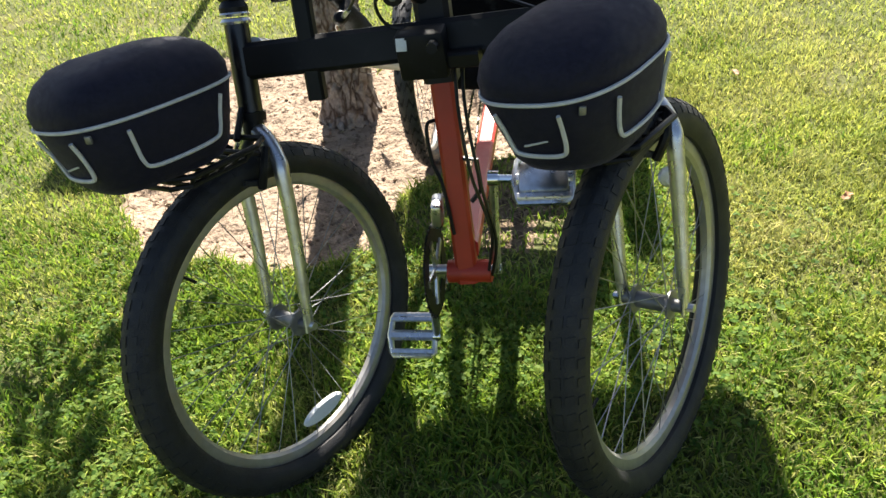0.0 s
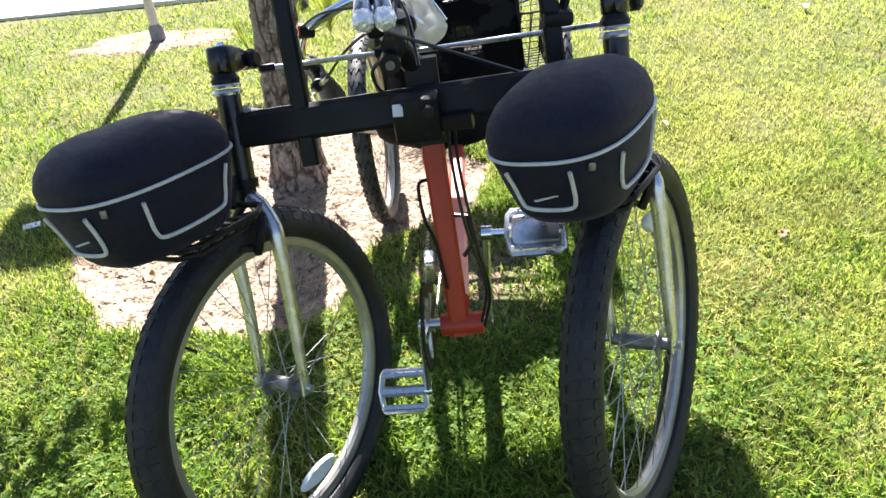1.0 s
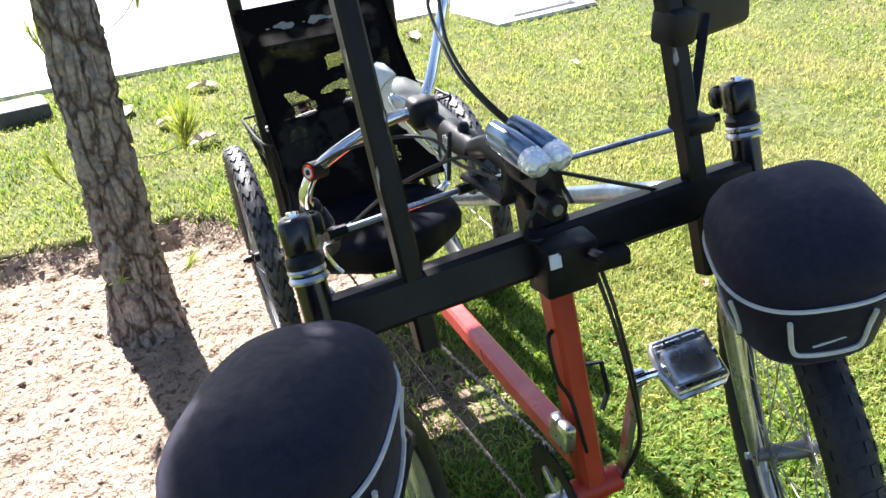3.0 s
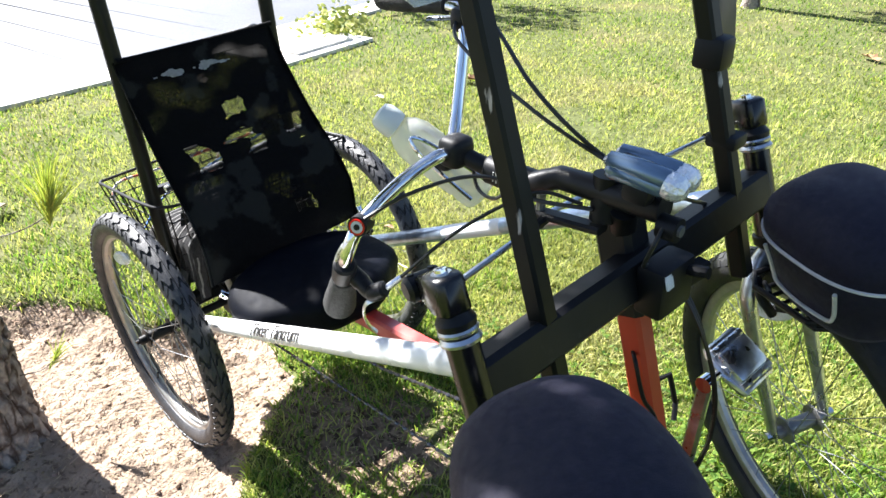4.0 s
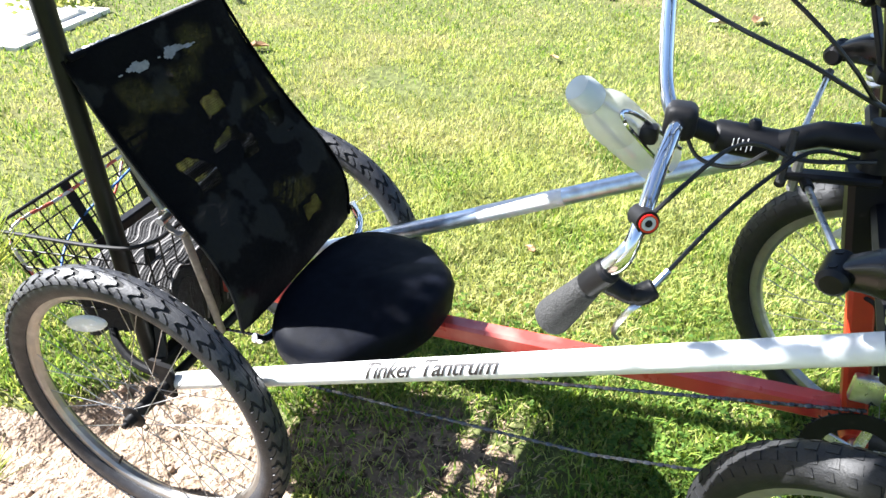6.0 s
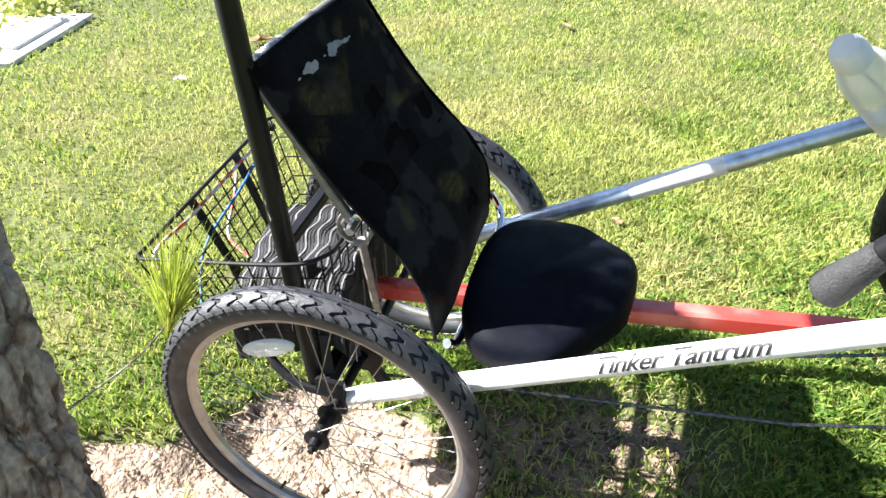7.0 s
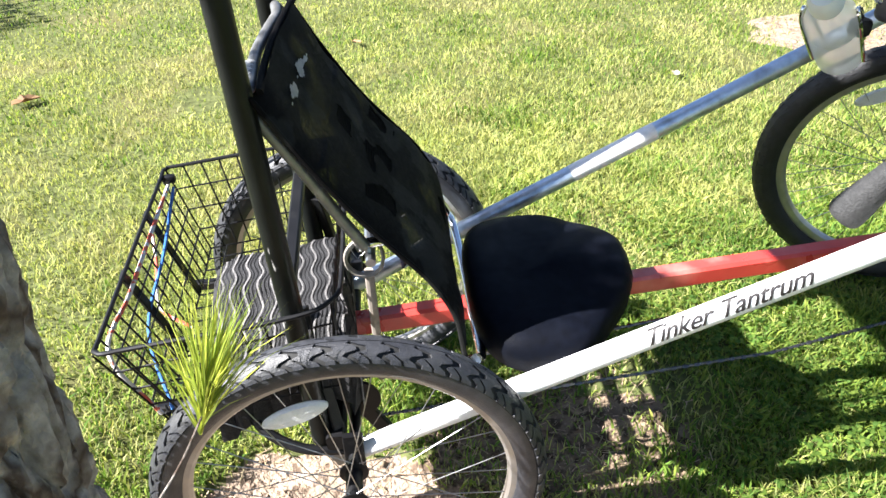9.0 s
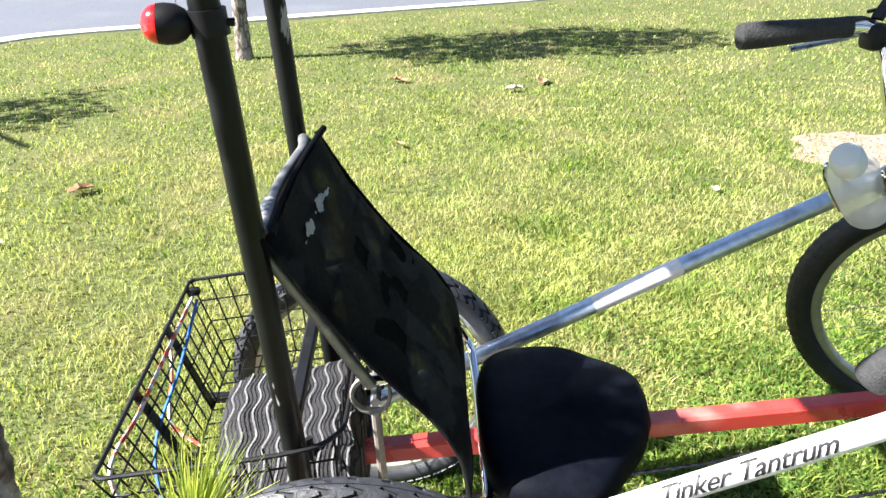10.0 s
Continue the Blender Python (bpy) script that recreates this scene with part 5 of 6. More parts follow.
part("bottle_cap", lathe([(0.187, 0.0001), (0.187, 0.0235), (0.194, 0.025), (0.214, 0.024), (0.224, 0.019), (0.227, 0.0001)], 28, closed=False, m=bmx), material("pale_cap_plastic", (0.58, 0.62, 0.6), 0.4, spread=0.05), bottle)
for a in (-0.2, 2.6):
    pts = [bmx @ V3(x, r * math.cos(a + d), r * math.sin(a + d)) for x, r, d in ((0.02, 0.041, 0), (0.08, 0.042, 0.1), (0.14, 0.042, 0.25), (0.162, 0.039, 0.5), (0.14, 0.042, 0.75), (0.08, 0.042, 0.9), (0.02, 0.041, 1.0))]
    part("cage_wire", tube(curve_points(pts), 0.0034, 8), CHROME, bottle)
part("cage_mount", block((0.03, 0.03, 0.03), Matrix.Translation(V3(0.115, 1.745, 0.885)), 0.3), BLACK, bottle)


# ---- racks under the bags ----
def rack(centre, s, f, place):
    flat_f = Vector((f.x, f.y, f.z * 0.35)).normalized()
    up = flat_f.cross(s) * -1
    up = up if up.z > 0 else -up
    c = centre - up * 0.121
    hoop = [c + flat_f * x + s * y for x, y in ((0.02, 0.045), (0.02, -0.045), (-0.005, -0.076), (-0.13, -0.076), (-0.165, -0.05), (-0.165, 0.05), (-0.13, 0.076), (-0.005, 0.076))]
    r = part("front_rack", tube(hoop, 0.0052, 8, closed=True), BLACK, cycle, "black tubular front rack")
    inner = [p - up * 0.016 + (c - p) * 0.16 for p in hoop]
    part("rack_rail", tube(inner, 0.0045, 8, closed=True), BLACK, r)
    for x in (-0.125, -0.095, -0.065, -0.035, -0.005):
        part("rack_bar", tube([c + flat_f * x - s * 0.076, c + flat_f * x * 0.9 - s * 0.062 - up * 0.016, c + flat_f * x * 0.9 + s * 0.062 - up * 0.016, c + flat_f * x + s * 0.076], 0.0038, 6), BLACK, r)
    part("rack_arm", tube([c - flat_f * 0.15, place(0, 0.02, -0.15)], 0.006, 8), BLACK, r)
    for y in (-0.07, 0.07):
        part("rack_stay", tube([c - flat_f * 0.10 + s * y, place(y * 0.6, 0.03, -0.225)], 0.0045, 6), BLACK, r)


rack(BAG_L, S_L, F_L, AT_L)
rack(BAG_R, S_R, F_R, AT_R)


# ---- the pine and its shoots ----
def trunk_mesh(base, top, r0, r1, seed, rings=330, n=120, depth=0.012, flare=0.05, bend=0.0):
    bm = bmesh.new()
    loops = []
    for j in range(rings + 1):
        t = (j / rings) ** 1.6
        c = base.lerp(top, t) + V3(0.012 * math.sin(t * 7 + seed) - bend * max(0.0, t - 0.45) ** 1.2, 0.012 * math.cos(t * 6), 0)
        h = t * (top - base).length
        r = r0 + (r1 - r0) * t + flare * math.exp(-h / 0.10)
        loop = []
        for i in range(n):
            a = 2 * math.pi * i / n
            q = V3(math.cos(a) * 2.3, math.sin(a) * 2.3, h * 11 + 1.0 * noise.noise(V3(math.cos(a) * 2, math.sin(a) * 2, h * 9 + seed)))
            d = noise.voronoi(q + V3(seed, 0, 0))[0]
            crack = min(1.0, (d[1] - d[0]) * 3.4 + 0.3 * noise.noise(q * 3))
            crack = max(0.0, crack)
            rough = noise.noise(V3(math.cos(a) * 12, math.sin(a) * 12, h * 40))
            e = noise.voronoi(q * 2.7 + V3(seed, 3, 0))[0]
            rough += 1.6 * min(1.0, (e[1] - e[0]) * 2.5) - 1.0 + 0.8 * noise.noise(q * 9)
            loop.append(bm.verts.new(c + V3(math.cos(a), math.sin(a), 0) * (r - depth + depth * crack ** 0.5 + 0.003 * rough)))
        loops.append(loop)
    for a, b in zip(loops, loops[1:]):
        for i in range(n):
            bm.faces.new((a[i], a[(i + 1) % n], b[(i + 1) % n], b[i]))
    bm.faces.new(loops[-1])
    return bm


PB, PT = V3(-0.427, 2.925, -0.14), V3(-0.238, 2.963, 3.3)


def pine_axis(z):
    """The middle of the pine's trunk at a height."""
    t = (z - PB.z) / (PT.z - PB.z)
    return PB.lerp(PT, t) - V3(0.8 * max(0.0, t - 0.45) ** 1.2, 0, 0)


pine = thing("pine_tree", PB, "pine with cracked grey-brown bark standing in bare dirt", "tree")
# upper trunk, out of view, is bent so its shadow clears the side tube
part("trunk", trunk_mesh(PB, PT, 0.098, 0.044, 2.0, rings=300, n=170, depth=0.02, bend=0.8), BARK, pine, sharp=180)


def needles(tip, way, count, length, spread, seed):
    """A brush of thin needles fanning up from a twig's end."""
    rng = random.Random(seed)
    bm = bmesh.new()
    way = Vector(way).normalized()
    for k in range(count):
        d = (way + V3(rng.gauss(0, spread), rng.gauss(0, spread), rng.gauss(0, spread) * 0.7)).normalized()
        s0 = tip + way * rng.uniform(-0.04, 0.03)
        ll = length * rng.uniform(0.55, 1.1)
        side = d.orthogonal().normalized()
        side = (Matrix.Rotation(rng.uniform(0, 6.28), 3, d) @ side) * 0.0013
        bend = V3(rng.uniform(-1, 1), rng.uniform(-1, 1), -0.7) * ll * 0.10
        a, b, c, e = (bm.verts.new(p) for p in (s0 - side, s0 + side, s0 + d * ll * 0.6 + side * 0.8 + bend * 0.3, s0 + d * ll * 0.6 - side * 0.8 + bend * 0.3))
        t = bm.verts.new(s0 + d * ll + bend)
        bm.faces.new((a, b, c, e)), bm.faces.new((e, c, t))
    return bm


SHOOTS = [(V3(-0.34, 2.87, 0.50), V3(-0.174, 2.79, 0.545), (0.08, -0.30, 1.0), 190, 0.2),
          (V3(-0.31, 2.94, 0.84), V3(-0.195, 2.958, 0.93), (0.05, -0.08, 1.0), 110, 0.16),
          (V3(-0.48, 2.93, 0.40), V3(-0.525, 2.97, 0.46), (-0.3, 0.1, 1.0), 60, 0.12),
          (V3(-0.36, 2.98, 0.42), V3(-0.34, 3.06, 0.47), (0.0, 0.3, 1.0), 60, 0.11),
          (V3(-0.33, 2.87, 0.10), V3(-0.25, 2.84, 0.12), (0.5, -0.3, 0.9), 36, 0.09),
          (V3(-0.43, 2.80, 0.15), V3(-0.445, 2.775, 0.17), (0.0, -0.8, 0.5), 30, 0.08),
          (V3(-0.43, 2.90, 0.80), V3(-0.47, 2.89, 0.86), (-0.3, -0.1, 1.0), 40, 0.10)]
for k, (a, b, d, n, ll) in enumerate(SHOOTS):
    sh = part("shoot", tube(curve_points([a, a.lerp(b, 0.6) + V3(0, 0, -0.012), b]), [0.0017] * 12 + [0.0012], 6), BARK, pine, "twig with a brush of yellow-green needles")
    part("needles", needles(b, d, n, ll, 0.25, k), NEEDLE, sh, smooth=False)


def crown(centre, size, clumps, leaf, seed, loose=0.1):
    """Many small leaves in loose clumps with gaps."""
    rng = random.Random(seed)
    bm = bmesh.new()
    for k in range(clumps):
        while True:
            p = V3(rng.uniform(-1, 1), rng.uniform(-1, 1), rng.uniform(-1, 1))
            if 0.3 < p.length < 1:
                break
        c = centre + V3(p.x * size[0], p.y * size[1], p.z * size[2])
        for i in range(26):
            q = c + V3(rng.gauss(0, loose), rng.gauss(0, loose), rng.gauss(0, 0.8 * loose))
            d = V3(rng.uniform(-1, 1), rng.uniform(-1, 1), rng.uniform(-0.6, 0.6)).normalized()
            s = d.orthogonal().normalized() * leaf * 0.35
            m = q + d * leaf * 0.5
            bm.faces.new([bm.verts.new(v) for v in (q, m + s, q + d * leaf, m - s)])
    return bm


part("crown", crown(V3(-0.55, 2.95, 3.5), (0.75, 0.75, 1.0), 150, 0.13, 5), FOLIAGE, pine, smooth=False)
for k in range(9):
    a = k * 2.4
    z = 2.5 + 0.16 * k
    o = pine_axis(z)
    part("limb", tube(curve_points([o, o + V3(0.3 * math.cos(a), 0.3 * math.sin(a), 0.12), o + V3(0.62 * math.cos(a), 0.62 * math.sin(a), 0.2)]), [0.014] * 7 + [0.009] * 5 + [0.004], 6), BARK, pine)


# unseen limbs and sprays added to dapple the cycle's front and shade a bag
SHADE_SPRAYS = [(V3(-0.99, 2.90, 1.27), 0.07, 2), (V3(-0.88, 2.95, 1.76), 0.10, 3), (V3(-0.50, 3.02, 1.86), 0.12, 3), (V3(-0.31, 2.80, 2.10), 0.14, 4), (V3(-0.62, 3.1, 2.25), 0.2, 6), (V3(-0.05, 3.05, 2.3), 0.18, 5), (V3(0.19, 2.97, 2.42), 0.24, 34)]
for k, (c, spread, n) in enumerate(SHADE_SPRAYS):
    root = pine_axis(c.z - 0.06)
    part("limb", tube(curve_points([root, root.lerp(c, 0.5) + V3(0, 0, -0.02), c]), [0.010] * 6 + [0.006] * 6 + [0.003], 6), BARK, pine)
    part("shade_sprays", crown(c, (spread, spread, spread * 0.6), n, 0.09, 70 + k), FOLIAGE, pine, smooth=False)
# added unseen limb, long and thin, its tight end tuft shading the saddle's nose
tip = V3(0.022, 4.035, 2.22)
root = pine_axis(2.3)
part("limb", tube(curve_points([root, root.lerp(tip, 0.5) + V3(0, 0, 0.05), tip]), [0.010] * 6 + [0.006] * 6 + [0.003], 6), BARK, pine)
part("shade_sprays", crown(tip, (0.11, 0.035, 0.04), 7, 0.05, 81, 0.03), FOLIAGE, pine, smooth=False)


def far_tree(x, y, r, height, crown_size, clumps, seed, label):
    b = V3(x, y, -0.06)
    t = thing("street_tree", b, label, "tree", group="young street trees")
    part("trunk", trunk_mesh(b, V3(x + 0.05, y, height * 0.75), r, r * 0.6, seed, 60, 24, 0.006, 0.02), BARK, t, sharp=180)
    for k in range(7):
        a = k * 2.4 + seed
        z = height * (0.42 + 0.05 * k)
        part("limb", tube(curve_points([V3(x + 0.03, y, z), V3(x + 0.35 * math.cos(a), y + 0.35 * math.sin(a), z + 0.25), V3(x + 0.8 * math.cos(a), y + 0.8 * math.sin(a), z + 0.5)]), [r * 0.45] * 7 + [r * 0.3] * 5 + [0.006], 6), BARK, t)
    part("crown", crown(V3(x, y, height * 0.78), crown_size, clumps, 0.11, seed), FOLIAGE, t, smooth=False)


far_tree(6.5, 3.75, 0.075, 3.3, (0.9, 1.9, 0.7), 170, 21, "young street tree with slender pale trunk on the lawn")
# out of view; placed so that its crown shades the lawn by the kerb
far_tree(4.2, 8.3, 0.075, 3.6, (0.9, 0.5, 0.6), 24, 33, "unseen young street tree beyond the kerb, placed for its shadow")

# sign on a pale post, seen from behind
sp = thing("sign_post", V3(-1.475, 4.72, -0.05), "pale thin sign post with a dark base beyond the dirt", "sign")
part("post", tube([V3(-1.475, 4.72, -0.05), V3(-1.488, 4.725, 2.2)], 0.028, 12), material("pale_post_paint", (0.55, 0.5, 0.46), 0.6, spread=0.1), sp)
part("post_foot", lathe([(0, 0.045), (0.11, 0.043), (0.13, 0.031), (0.0, 0.031)], 14, m=facing(V3(-1.475, 4.72, -0.06), (0, 0, 1), (0, 1, 0))), STONE, sp)
part("sign_panel", block((0.31, 0.006, 0.43), Matrix.Translation((-1.487, 4.695, 1.97)), 0.3), ALU, sp, "blank back of a metal sign")


# ---- kerb, lot and far things ----
def ribbon(line, inner, outer, z0, z1):
    """A kerb or pavement strip that follows a line, from inner to outer offset, with a top and both faces."""
    bm = bmesh.new()
    pts = curve_points([V3(x, y, 0) for x, y in line], 8)
    rows = []
    for k, p in enumerate(pts):
        w = (pts[min(k + 1, len(pts) - 1)] - pts[max(k - 1, 0)]).normalized()
        nrm = V3(-w.y, w.x, 0)
        rows.append([bm.verts.new(p + nrm * o + V3(0, 0, z)) for o, z in ((inner, z0), (inner, z1), (outer, z1), (outer, z0))])
    for a, b in zip(rows, rows[1:]):
        for i in range(3):
            bm.faces.new((a[i], b[i], b[i + 1], a[i + 1]))
    bmesh.ops.recalc_face_normals(bm, faces=bm.faces)
    return bm


solid("kerb", ribbon(KERB, 0.0, 0.28, -0.10, -0.004), CONCRETE, "pale concrete kerb round the lawn", "kerb", kind="structure", sharp=30)
bm = bmesh.new()
pts = curve_points([V3(x, y, 0) for x, y in KERB], 8)
line_in, line_out = [], []
for k, p in enumerate(pts):
    w = (pts[min(k + 1, len(pts) - 1)] - pts[max(k - 1, 0)]).normalized()
    nrm = V3(-w.y, w.x, 0)
    line_in.append(bm.verts.new(p + nrm * 0.27 + V3(0, 0, -0.008)))
    line_out.append(bm.verts.new(V3(*(p.xy + nrm.xy * 55), -0.008)))
for a, b, c, d in zip(line_in, line_in[1:], line_out[1:], line_out):
    bm.faces.new((a, b, c, d))
bmesh.ops.recalc_face_normals(bm, faces=bm.faces)
for f in bm.faces:
    if f.normal.z < 0:
        f.normal_flip()
solid("road", bm, ASPHALT, "pale worn asphalt lot beyond the kerb", "road", kind="structure", smooth=False)
solid("wheel_stop", block((1.9, 0.16, 0.13), Matrix.Translation((-2.05, 7.5, 0.056)) @ Matrix.Rotation(radians(5), 4, "Z"), 0.25, 2), STONE, "grey concrete wheel stop on the asphalt", "wheel stop", origin=(-2.05, 7.5, -0.008))
solid("valve_box", block((0.27, 0.22, 0.12), Matrix.Translation((-0.75, 5.20, 0.0)) @ Matrix.Rotation(radians(8), 4, "Z"), 0.2, 2), BOXLID, "dark grey valve box in the grass by the kerb", "valve box", origin=(-0.75, 5.2, -0.06))
slab = thing("access_cover", V3(2.72, 5.62, -0.04), "concrete utility cover set flush in the lawn", "utility cover")
part("collar", block((0.95, 0.62, 0.05), Matrix.Translation((2.72, 5.62, -0.028)) @ Matrix.Rotation(radians(8), 4, "Z"), 0.15), CONCRETE, slab)
part("lid", block((0.6, 0.40, 0.03), Matrix.Translation((2.76, 5.60, 0.002)) @ Matrix.Rotation(radians(8), 4, "Z"), 0.3), CONCRETE, slab)
bm = crown(V3(3.15, 5.75, 0.03), (0.22, 0.16, 0.10), 26, 0.05, 12)
solid("weeds", bm, BLADE, "low green weeds by a utility cover", "weeds", kind="stuff", smooth=False, origin=(3.15, 5.75, -0.03))


def fallen(x, y, size, mat, seed, label):
    rng = random.Random(seed)
    bm = bmesh.new()
    n = 14
    z = ground_z(x, y) + (0.028 if basin(x, y) < 0.2 else 0.006)
    top = []
    turn = rng.uniform(0, 6.28)
    for k in range(n):
        a = 2 * math.pi * k / n
        r = size * (0.5 + 0.22 * math.cos(2 * a) + rng.uniform(-0.07, 0.07))
        top.append(bm.verts.new(V3(x + r * math.cos(a + turn), y + r * math.sin(a + turn), z + 0.25 * size * abs(math.sin(a)) * rng.uniform(0.5, 1.3))))
    c = bm.verts.new(V3(x, y, z))
    for k in range(n):
        bm.faces.new((c, top[k - 1], top[k]))
    ob = solid("fallen_leaf", bm, mat, label, "leaf", group="fallen leaves", smooth=False, origin=(x, y, z))
    th = ob.modifiers.new("thickness", "SOLIDIFY")
    th.thickness = 0.0012
    return ob


LEAVES = [(2.86, 4.06, 0.10, 0), (5.19, 2.34, 0.12, 0), (4.92, 1.21, 0.12, 0), (4.67, 1.48, 0.10, 1), (1.67, 5.33, 0.12, 1), (1.2, 2.07, 0.032, 0), (1.09, 2.95, 0.03, 0), (-0.86, 2.30, 0.06, 0),
          (-0.25, 4.9, 0.12, 1), (-0.05, 4.6, 0.11, 1), (0.05, 4.25, 0.12, 1), (-0.3, 5.25, 0.1, 1), (0.2, 5.1, 0.12, 1), (2.2, 4.2, 0.05, 1), (3.4, 2.4, 0.05, 0), (2.4, 0.9, 0.05, 1)]
for k, (x, y, s, kind) in enumerate(LEAVES):
    fallen(x, y, s, PALELEAF if kind else LEAF, k, "pale curled fallen leaf on the grass" if kind else "brown curled fallen leaf on the ground")
bm = block((0.06, 0.03, 0.003), Matrix.Translation((-1.335, 2.55, ground_z(-1.335, 2.55) + 0.012)) @ Matrix.Rotation(radians(20), 4, "Z") @ Matrix.Rotation(radians(8), 4, "X"), 0.2)
solid("paper_scrap", bm, PAPER, "white scrap of paper on the shaded dirt", "litter", smooth=False, origin=(-1.335, 2.55, ground_z(-1.335, 2.55)))


def dirt_patch(x, y, rx, ry, seed, label):
    """A thin irregular sheet of bare soil lying on the lawn."""
    rng = random.Random(seed)
    bm = bmesh.new()
    n, m = 40, 7
    c = bm.verts.new((x, y, ground_z(x, y) + 0.012))
    loops = []
    for j in range(1, m + 1):
        loop = []
        for k in range(n):
            a = 2 * math.pi * k / n
            e = j / m * (1 + 0.5 * noise.noise(V3(math.cos(a) * 1.5, math.sin(a) * 1.5, seed)) + 0.35 * noise.noise(V3(math.cos(a) * 5, math.sin(a) * 5, seed)))
            px, py = x + rx * e * math.cos(a), y + ry * e * math.sin(a)
            loop.append(bm.verts.new((px, py, ground_z(px, py) + (0.010 + 0.012 * noise.noise(V3(px * 9, py * 9, 2)) if j < m else -0.01))))
        loops.append(loop)
    for k in range(n):
        bm.faces.new((c, loops[0][k - 1], loops[0][k]))
    for p, q in zip(loops, loops[1:]):
        for k in range(n):
            bm.faces.new((p[k - 1], q[k - 1], q[k], p[k]))
    bmesh.ops.recalc_face_normals(bm, faces=bm.faces)
    solid("dirt_patch", bm, DIRT, label, "ground", kind="structure", sharp=180)


PATCHES = [(2.78, -0.26, 0.60, 0.5), (-1.5, 4.68, 0.55, 0.22)]
dirt_patch(*PATCHES[0], 3, "bare dirt spot in the lawn")
dirt_patch(*PATCHES[1], 5, "bare dirt round a sign post")


# ---- grass, straw and clods ----
def stuff(name, verts, faces, mat, label, category):
    me = bpy.data.meshes.new(name)
    me.vertices.add(len(verts))
    me.vertices.foreach_set("co", np.asarray(verts, np.float32).ravel())
    n, k = faces.shape
    me.loops.add(n * k)
    me.polygons.add(n)
    me.loops.foreach_set("vertex_index", faces.astype(np.int32).ravel())
    me.polygons.foreach_set("loop_start", np.arange(0, n * k, k, dtype=np.int32))
    me.update(calc_edges=True)
    me.materials.append(mat)
    return tagged(new(name, me), label, category, kind="stuff")


RNG = np.random.default_rng(7)


def scatter(count, box):
    x = RNG.uniform(box[0], box[1], count)
    y = RNG.uniform(box[2], box[3], count)
    return x, y


def heights(x, y):
    return np.array([ground_z(a, b) for a, b in zip(x, y)])


def bare(x, y):
    return np.array([basin(a, b) for a, b in zip(x, y)])


def blades(x, y, z, tall, wide, lean):
    n = len(x)
    turn = RNG.uniform(0, 2 * math.pi, n)
    bend = RNG.uniform(0, 2 * math.pi, n)
    h = tall * RNG.uniform(0.5, 1.25, n)
    w = wide * RNG.uniform(0.6, 1.3, n)
    out = lean * h * RNG.uniform(0.2, 1.3, n)
    cx, cy = np.cos(turn) * w / 2, np.sin(turn) * w / 2
    bx, by = np.cos(bend) * out, np.sin(bend) * out
    v = np.empty((n, 5, 3))
    v[:, 0] = np.stack([x - cx, y - cy, z - 0.004], 1)
    v[:, 1] = np.stack([x + cx, y + cy, z - 0.004], 1)
    v[:, 2] = np.stack([x + cx * 0.8 + bx * 0.35, y + cy * 0.8 + by * 0.35, z + h * 0.6], 1)
    v[:, 3] = np.stack([x - cx * 0.8 + bx * 0.35, y - cy * 0.8 + by * 0.35, z + h * 0.6], 1)
    v[:, 4] = np.stack([x + bx, y + by, z + h * 0.95], 1)
    base = np.arange(n)[:, None] * 5
    tri = np.concatenate([base + np.array(q) for q in ((0, 1, 2), (0, 2, 3), (3, 2, 4))], 0)
    return v.reshape(-1, 3), tri


def patchy(x, y):
    return np.array([hump(a, b, 1.7, 11.0) for a, b in zip(x, y)])


def reach(x, y):
    """Distance from the cycle, with a ragged edge."""
    return np.hypot((x - 0.5) / 1.5, (y - 1.9) / 1.5) + 0.25 * np.array([hump(a, b, 0.9, 61.0) for a, b in zip(x, y)])


def thinned(x, y):
    """Fewer blades far from the cycle."""
    return RNG.uniform(0, 1, len(x)) < np.clip(1.55 - 0.5 * reach(x, y), 0.0, 1.0)


def worn(x, y):
    """Trodden thin spots beside the cycle's wheels."""
    spot = np.array([trodden(a, b) for a, b in zip(x, y)])
    for px, py, rx, ry in PATCHES:
        spot += 0.85 * (np.hypot((x - px) / rx, (y - py) / ry) < RNG.uniform(0.75, 1.15, len(x)))
    return spot


x1, y1 = scatter(560000, (-4.2, 5.2, -2.6, 5.9))
xn, yn = scatter(330000, (-1.9, 2.6, -0.2, 3.9))
near = np.hypot((xn - 0.4) / 2.1, (yn - 1.75) / 1.9) < RNG.uniform(0.45, 1.05, len(xn))
x1, y1 = np.concatenate([x1, xn[near]]), np.concatenate([y1, yn[near]])
far = thinned(x1, y1)
x1, y1 = x1[far], y1[far]
keep = (bare(x1, y1) < RNG.uniform(0.02, 0.35, len(x1))) & (patchy(x1, y1) > -0.5 + RNG.uniform(-0.25, 0.1, len(x1))) & (y1 < 5.66 + 0.09 * x1) & (worn(x1, y1) < RNG.uniform(0.2, 1.2, len(x1)))
x1, y1 = x1[keep], y1[keep]
x2, y2 = scatter(300000, (-9.0, 11.0, -8.0, 6.6))
keep = (y2 < 5.66 + 0.11 * x2) & (reach(x2, y2) > RNG.uniform(1.0, 2.4, len(x2))) & (reach(x2, y2) < RNG.uniform(3.5, 7.5, len(x2))) & (bare(x2, y2) < 0.05) & (worn(x2, y2) < 0.6) & (x2 + 0.29 * y2 < 9.9)
x2, y2 = x2[keep], y2[keep]
size = 0.6 + 0.8 * np.clip(0.5 + 0.9 * np.array([hump(a, b, 6.0, 21.0) for a, b in zip(x1, y1)]), 0, 1)
z1 = heights(x1, y1)
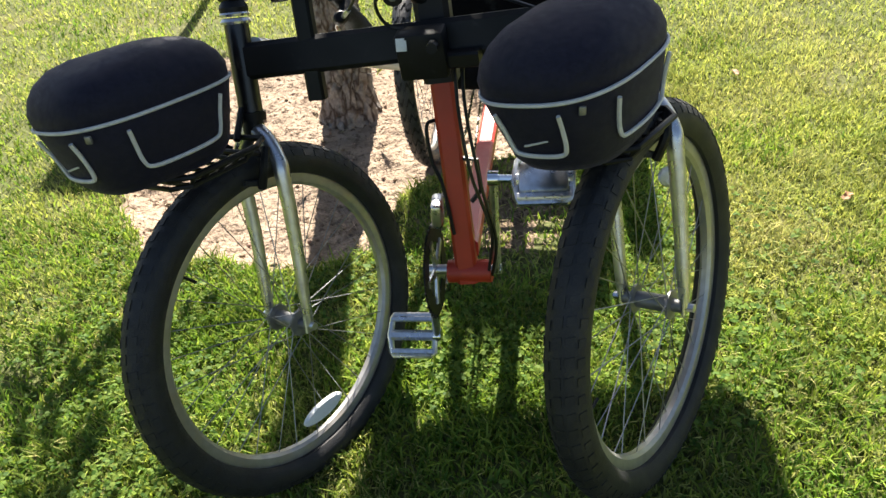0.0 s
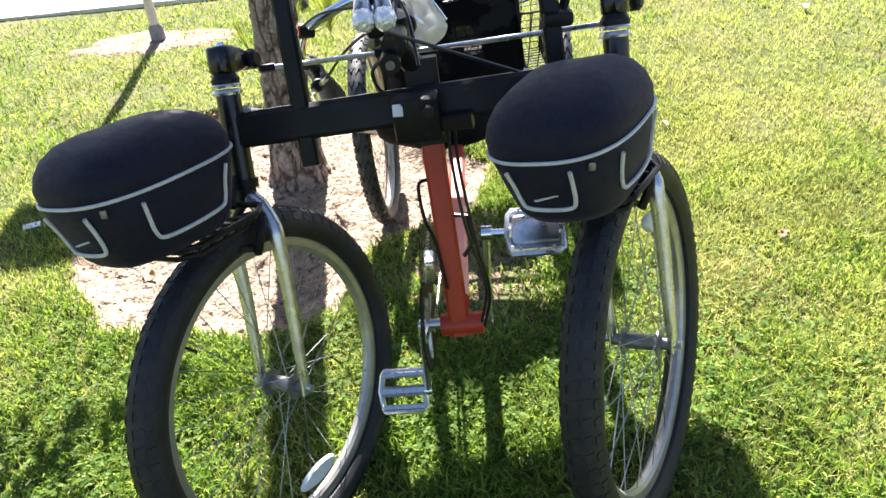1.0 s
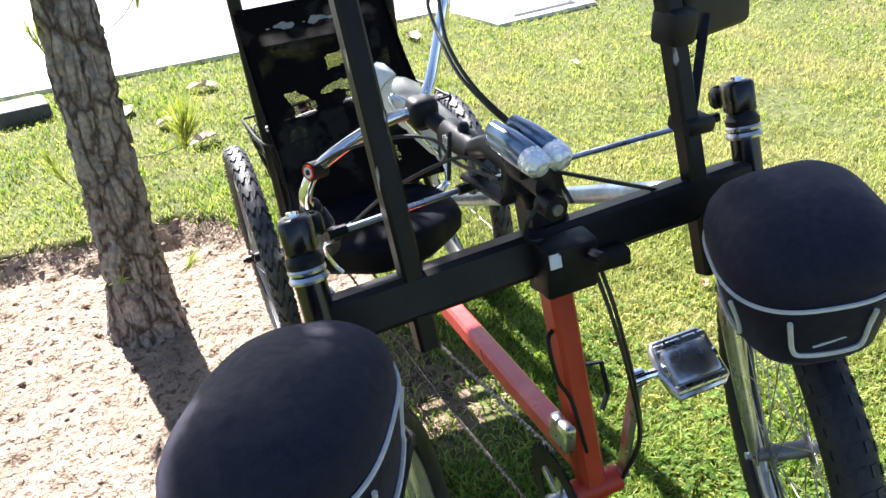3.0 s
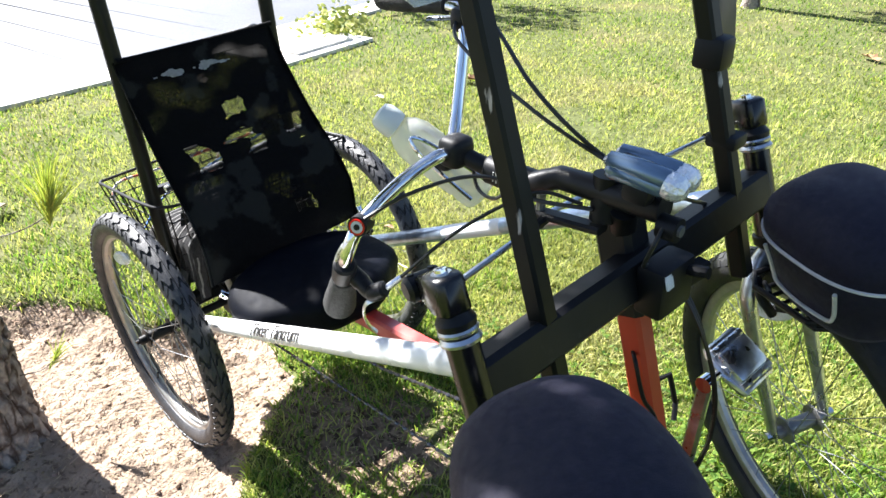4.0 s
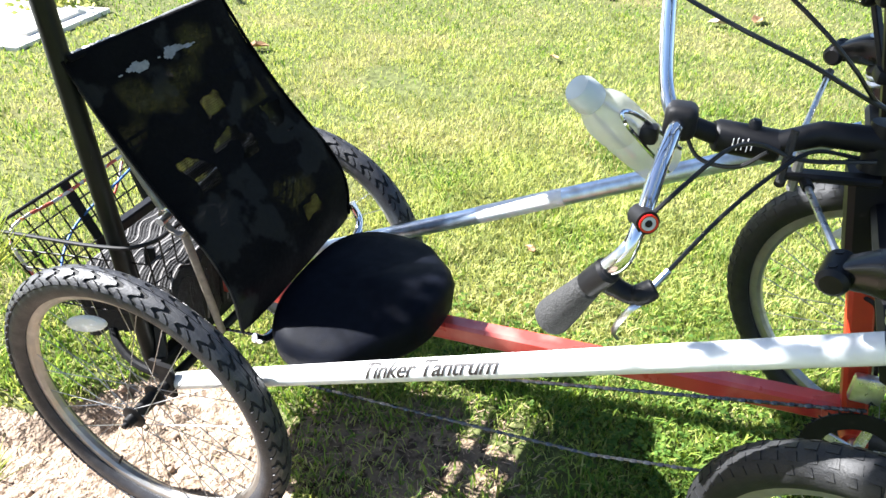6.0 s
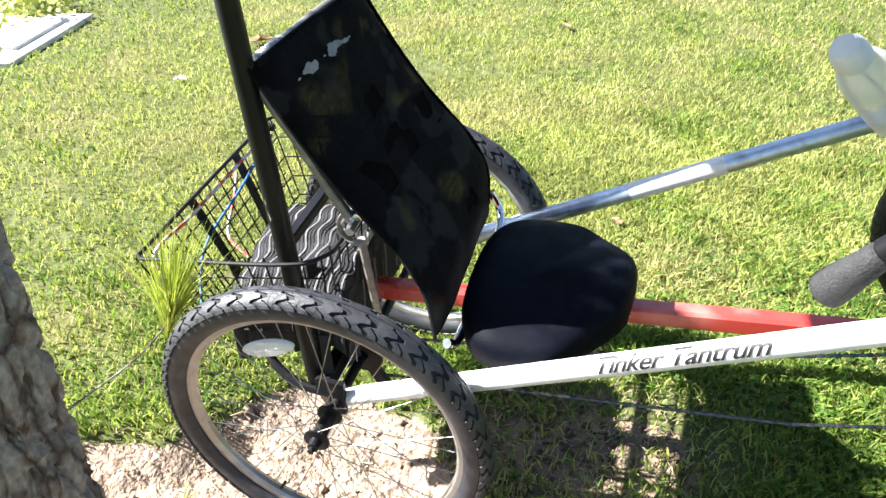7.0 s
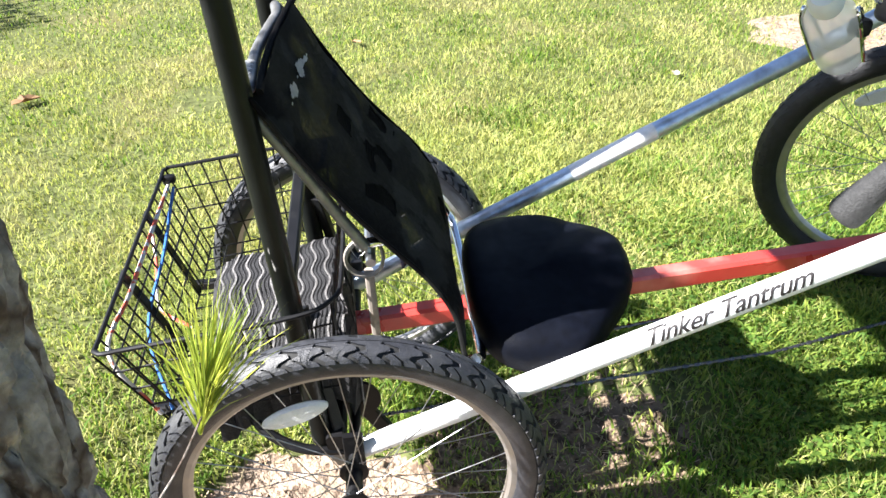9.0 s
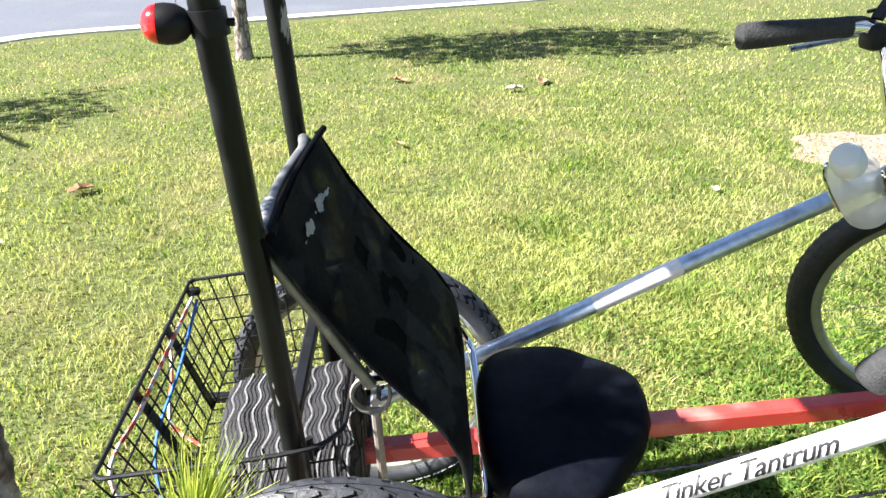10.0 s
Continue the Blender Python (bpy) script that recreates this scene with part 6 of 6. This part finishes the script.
# lush clumps near the front wheels and under the cycle, drier turf elsewhere
# their darker green also deepens the shade that lies there
lush = 0.64 - 0.48 * np.clip((x1 - 0.5) / 0.7, 0, 1) - 0.35 * np.clip((y1 - 1.6) / 1.2, 0, 1) + 0.75 * np.array([hump(a, b, 2.6, 41.0) for a, b in zip(x1, y1)])
lush = lush > RNG.uniform(0, 1, len(x1))
va, fa = blades(x1[~lush], y1[~lush], z1[~lush], 0.026 * size[~lush], 0.0042, 1.1)
z2 = heights(x2, y2)
lush2 = 0.34 + 0.9 * np.array([hump(a, b, 1.3, 41.0) for a, b in zip(x2, y2)]) > RNG.uniform(0, 1, len(x2))
vb, fb = blades(x2[~lush2], y2[~lush2], z2[~lush2], 0.026, 0.009, 1.2)
stuff("grass", np.concatenate([va, vb]), np.concatenate([fa, fb + len(va)]), BLADE, "short sunlit lawn grass, yellow-green and trodden", "grass")
va, fa = blades(x1[lush], y1[lush], z1[lush], 0.034 * size[lush], 0.0055, 1.0)
vb, fb = blades(x2[lush2], y2[lush2], z2[lush2], 0.028, 0.009, 1.1)
stuff("lush_grass", np.concatenate([va, vb]), np.concatenate([fa, fb + len(va)]), LUSH, "deeper green leafy grass clumps in the lawn", "grass")


def leaflets(x, y, z, r):
    """Small rounded leaves lying in the grass, three to a stalk."""
    n = len(x)
    turn = RNG.uniform(0, 2 * math.pi, n)
    vs, fs = [], []
    for k in range(3):
        a = turn + k * 2.094
        cx, cy = x + np.cos(a) * r * 0.9, y + np.sin(a) * r * 0.9
        tilt = RNG.uniform(-0.5, 0.5, (n, 2))
        pts = []
        for d, rr in ((0, 1.0), (0.9, 0.9), (2.2, 0.9), (math.pi, 1.0), (4.1, 0.9), (5.4, 0.9)):
            ox, oy = np.cos(a + d) * r * rr, np.sin(a + d) * r * rr
            pts.append(np.stack([cx + ox, cy + oy, z + ox * tilt[:, 0] + oy * tilt[:, 1]], 1))
        vs.append(np.stack(pts, 1).reshape(-1, 3))
        fs.append(np.arange(n)[:, None] * 6 + np.arange(6) + k * n * 6)
    return np.concatenate(vs), np.concatenate(fs)


x3, y3 = scatter(34000, (-1.8, 2.0, 0.1, 2.7))
keep = (bare(x3, y3) < 0.02) & (np.array([hump(a, b, 2.2, 31.0) for a, b in zip(x3, y3)]) > RNG.uniform(-0.35, 0.25, len(x3))) & (worn(x3, y3) < 0.2) & (np.hypot((x3 + 0.05) / 1.3, (y3 - 1.4) / 1.1) < RNG.uniform(0.5, 1.1, len(x3)))
x3, y3 = x3[keep], y3[keep]
vc, fc = leaflets(x3, y3, heights(x3, y3) + RNG.uniform(0.012, 0.028, len(x3)), RNG.uniform(0.0035, 0.007, len(x3)))
stuff("clover", vc, fc, CLOVER, "small round clover leaves among the grass", "clover")

# dry straw and needles on the dirt and in the thin grass
x4, y4 = scatter(34000, (-1.5, 1.3, 1.5, 4.0))
b4 = bare(x4, y4)
keep = ((b4 > 0.03) & (RNG.uniform(0, 1, len(x4)) < 0.42 + 0.4 * (b4 < 0.7))) | (worn(x4, y4) > RNG.uniform(0.1, 0.8, len(x4)))
x4, y4 = x4[keep], y4[keep]
z4 = heights(x4, y4) + 0.004
n4 = len(x4)
ang, ln4 = RNG.uniform(0, 2 * math.pi, n4), 0.005 + 0.034 * RNG.uniform(0, 1, n4) ** 3
dx, dy = np.cos(ang) * ln4 / 2, np.sin(ang) * ln4 / 2
thin = RNG.uniform(0.0005, 0.0014, n4)
wx, wy = -np.sin(ang) * thin, np.cos(ang) * thin
lift = RNG.uniform(0.0, 0.010, n4)
vs = np.stack([np.stack([x4 - dx - wx, y4 - dy - wy, z4], 1), np.stack([x4 - dx + wx, y4 - dy + wy, z4], 1), np.stack([x4 + dx + wx, y4 + dy + wy, z4 + lift], 1), np.stack([x4 + dx - wx, y4 + dy - wy, z4 + lift], 1)], 1).reshape(-1, 3)
stuff("straw", vs, np.arange(n4)[:, None] * 4 + np.arange(4), STRAW, "dry straw and needles strewn on the dirt", "straw")

# clods of dirt
x5, y5 = scatter(3200, (-1.45, 0.5, 1.8, 3.75))
b5 = bare(x5, y5)
keep = (b5 > 0.12) & (RNG.uniform(0, 1, len(x5)) < 0.55 + 0.45 * (b5 < 0.8))
x5, y5 = x5[keep], y5[keep]
z5, n5 = heights(x5, y5), len(x5)
r5 = 0.0022 + 0.012 * RNG.uniform(0, 1, n5) ** 5
octa = np.array([(1, 0, 0), (0, 1, 0), (-1, 0, 0), (0, -1, 0), (0.3, 0.2, 0.8), (-0.2, -0.1, -0.7)], float)
faces = np.array([(0, 1, 4), (1, 2, 4), (2, 3, 4), (3, 0, 4), (1, 0, 5), (2, 1, 5), (3, 2, 5), (0, 3, 5)])
vs = octa[None] * r5[:, None, None] * RNG.uniform(0.45, 1.35, (n5, 6, 3)) + np.stack([x5, y5, z5 + r5 * 0.25], 1)[:, None]
stuff("clods", vs.reshape(-1, 3), (np.arange(n5)[:, None, None] * 6 + faces[None]).reshape(-1, 3), CLOD, "small dry clods and pebbles on the dirt", "clods")
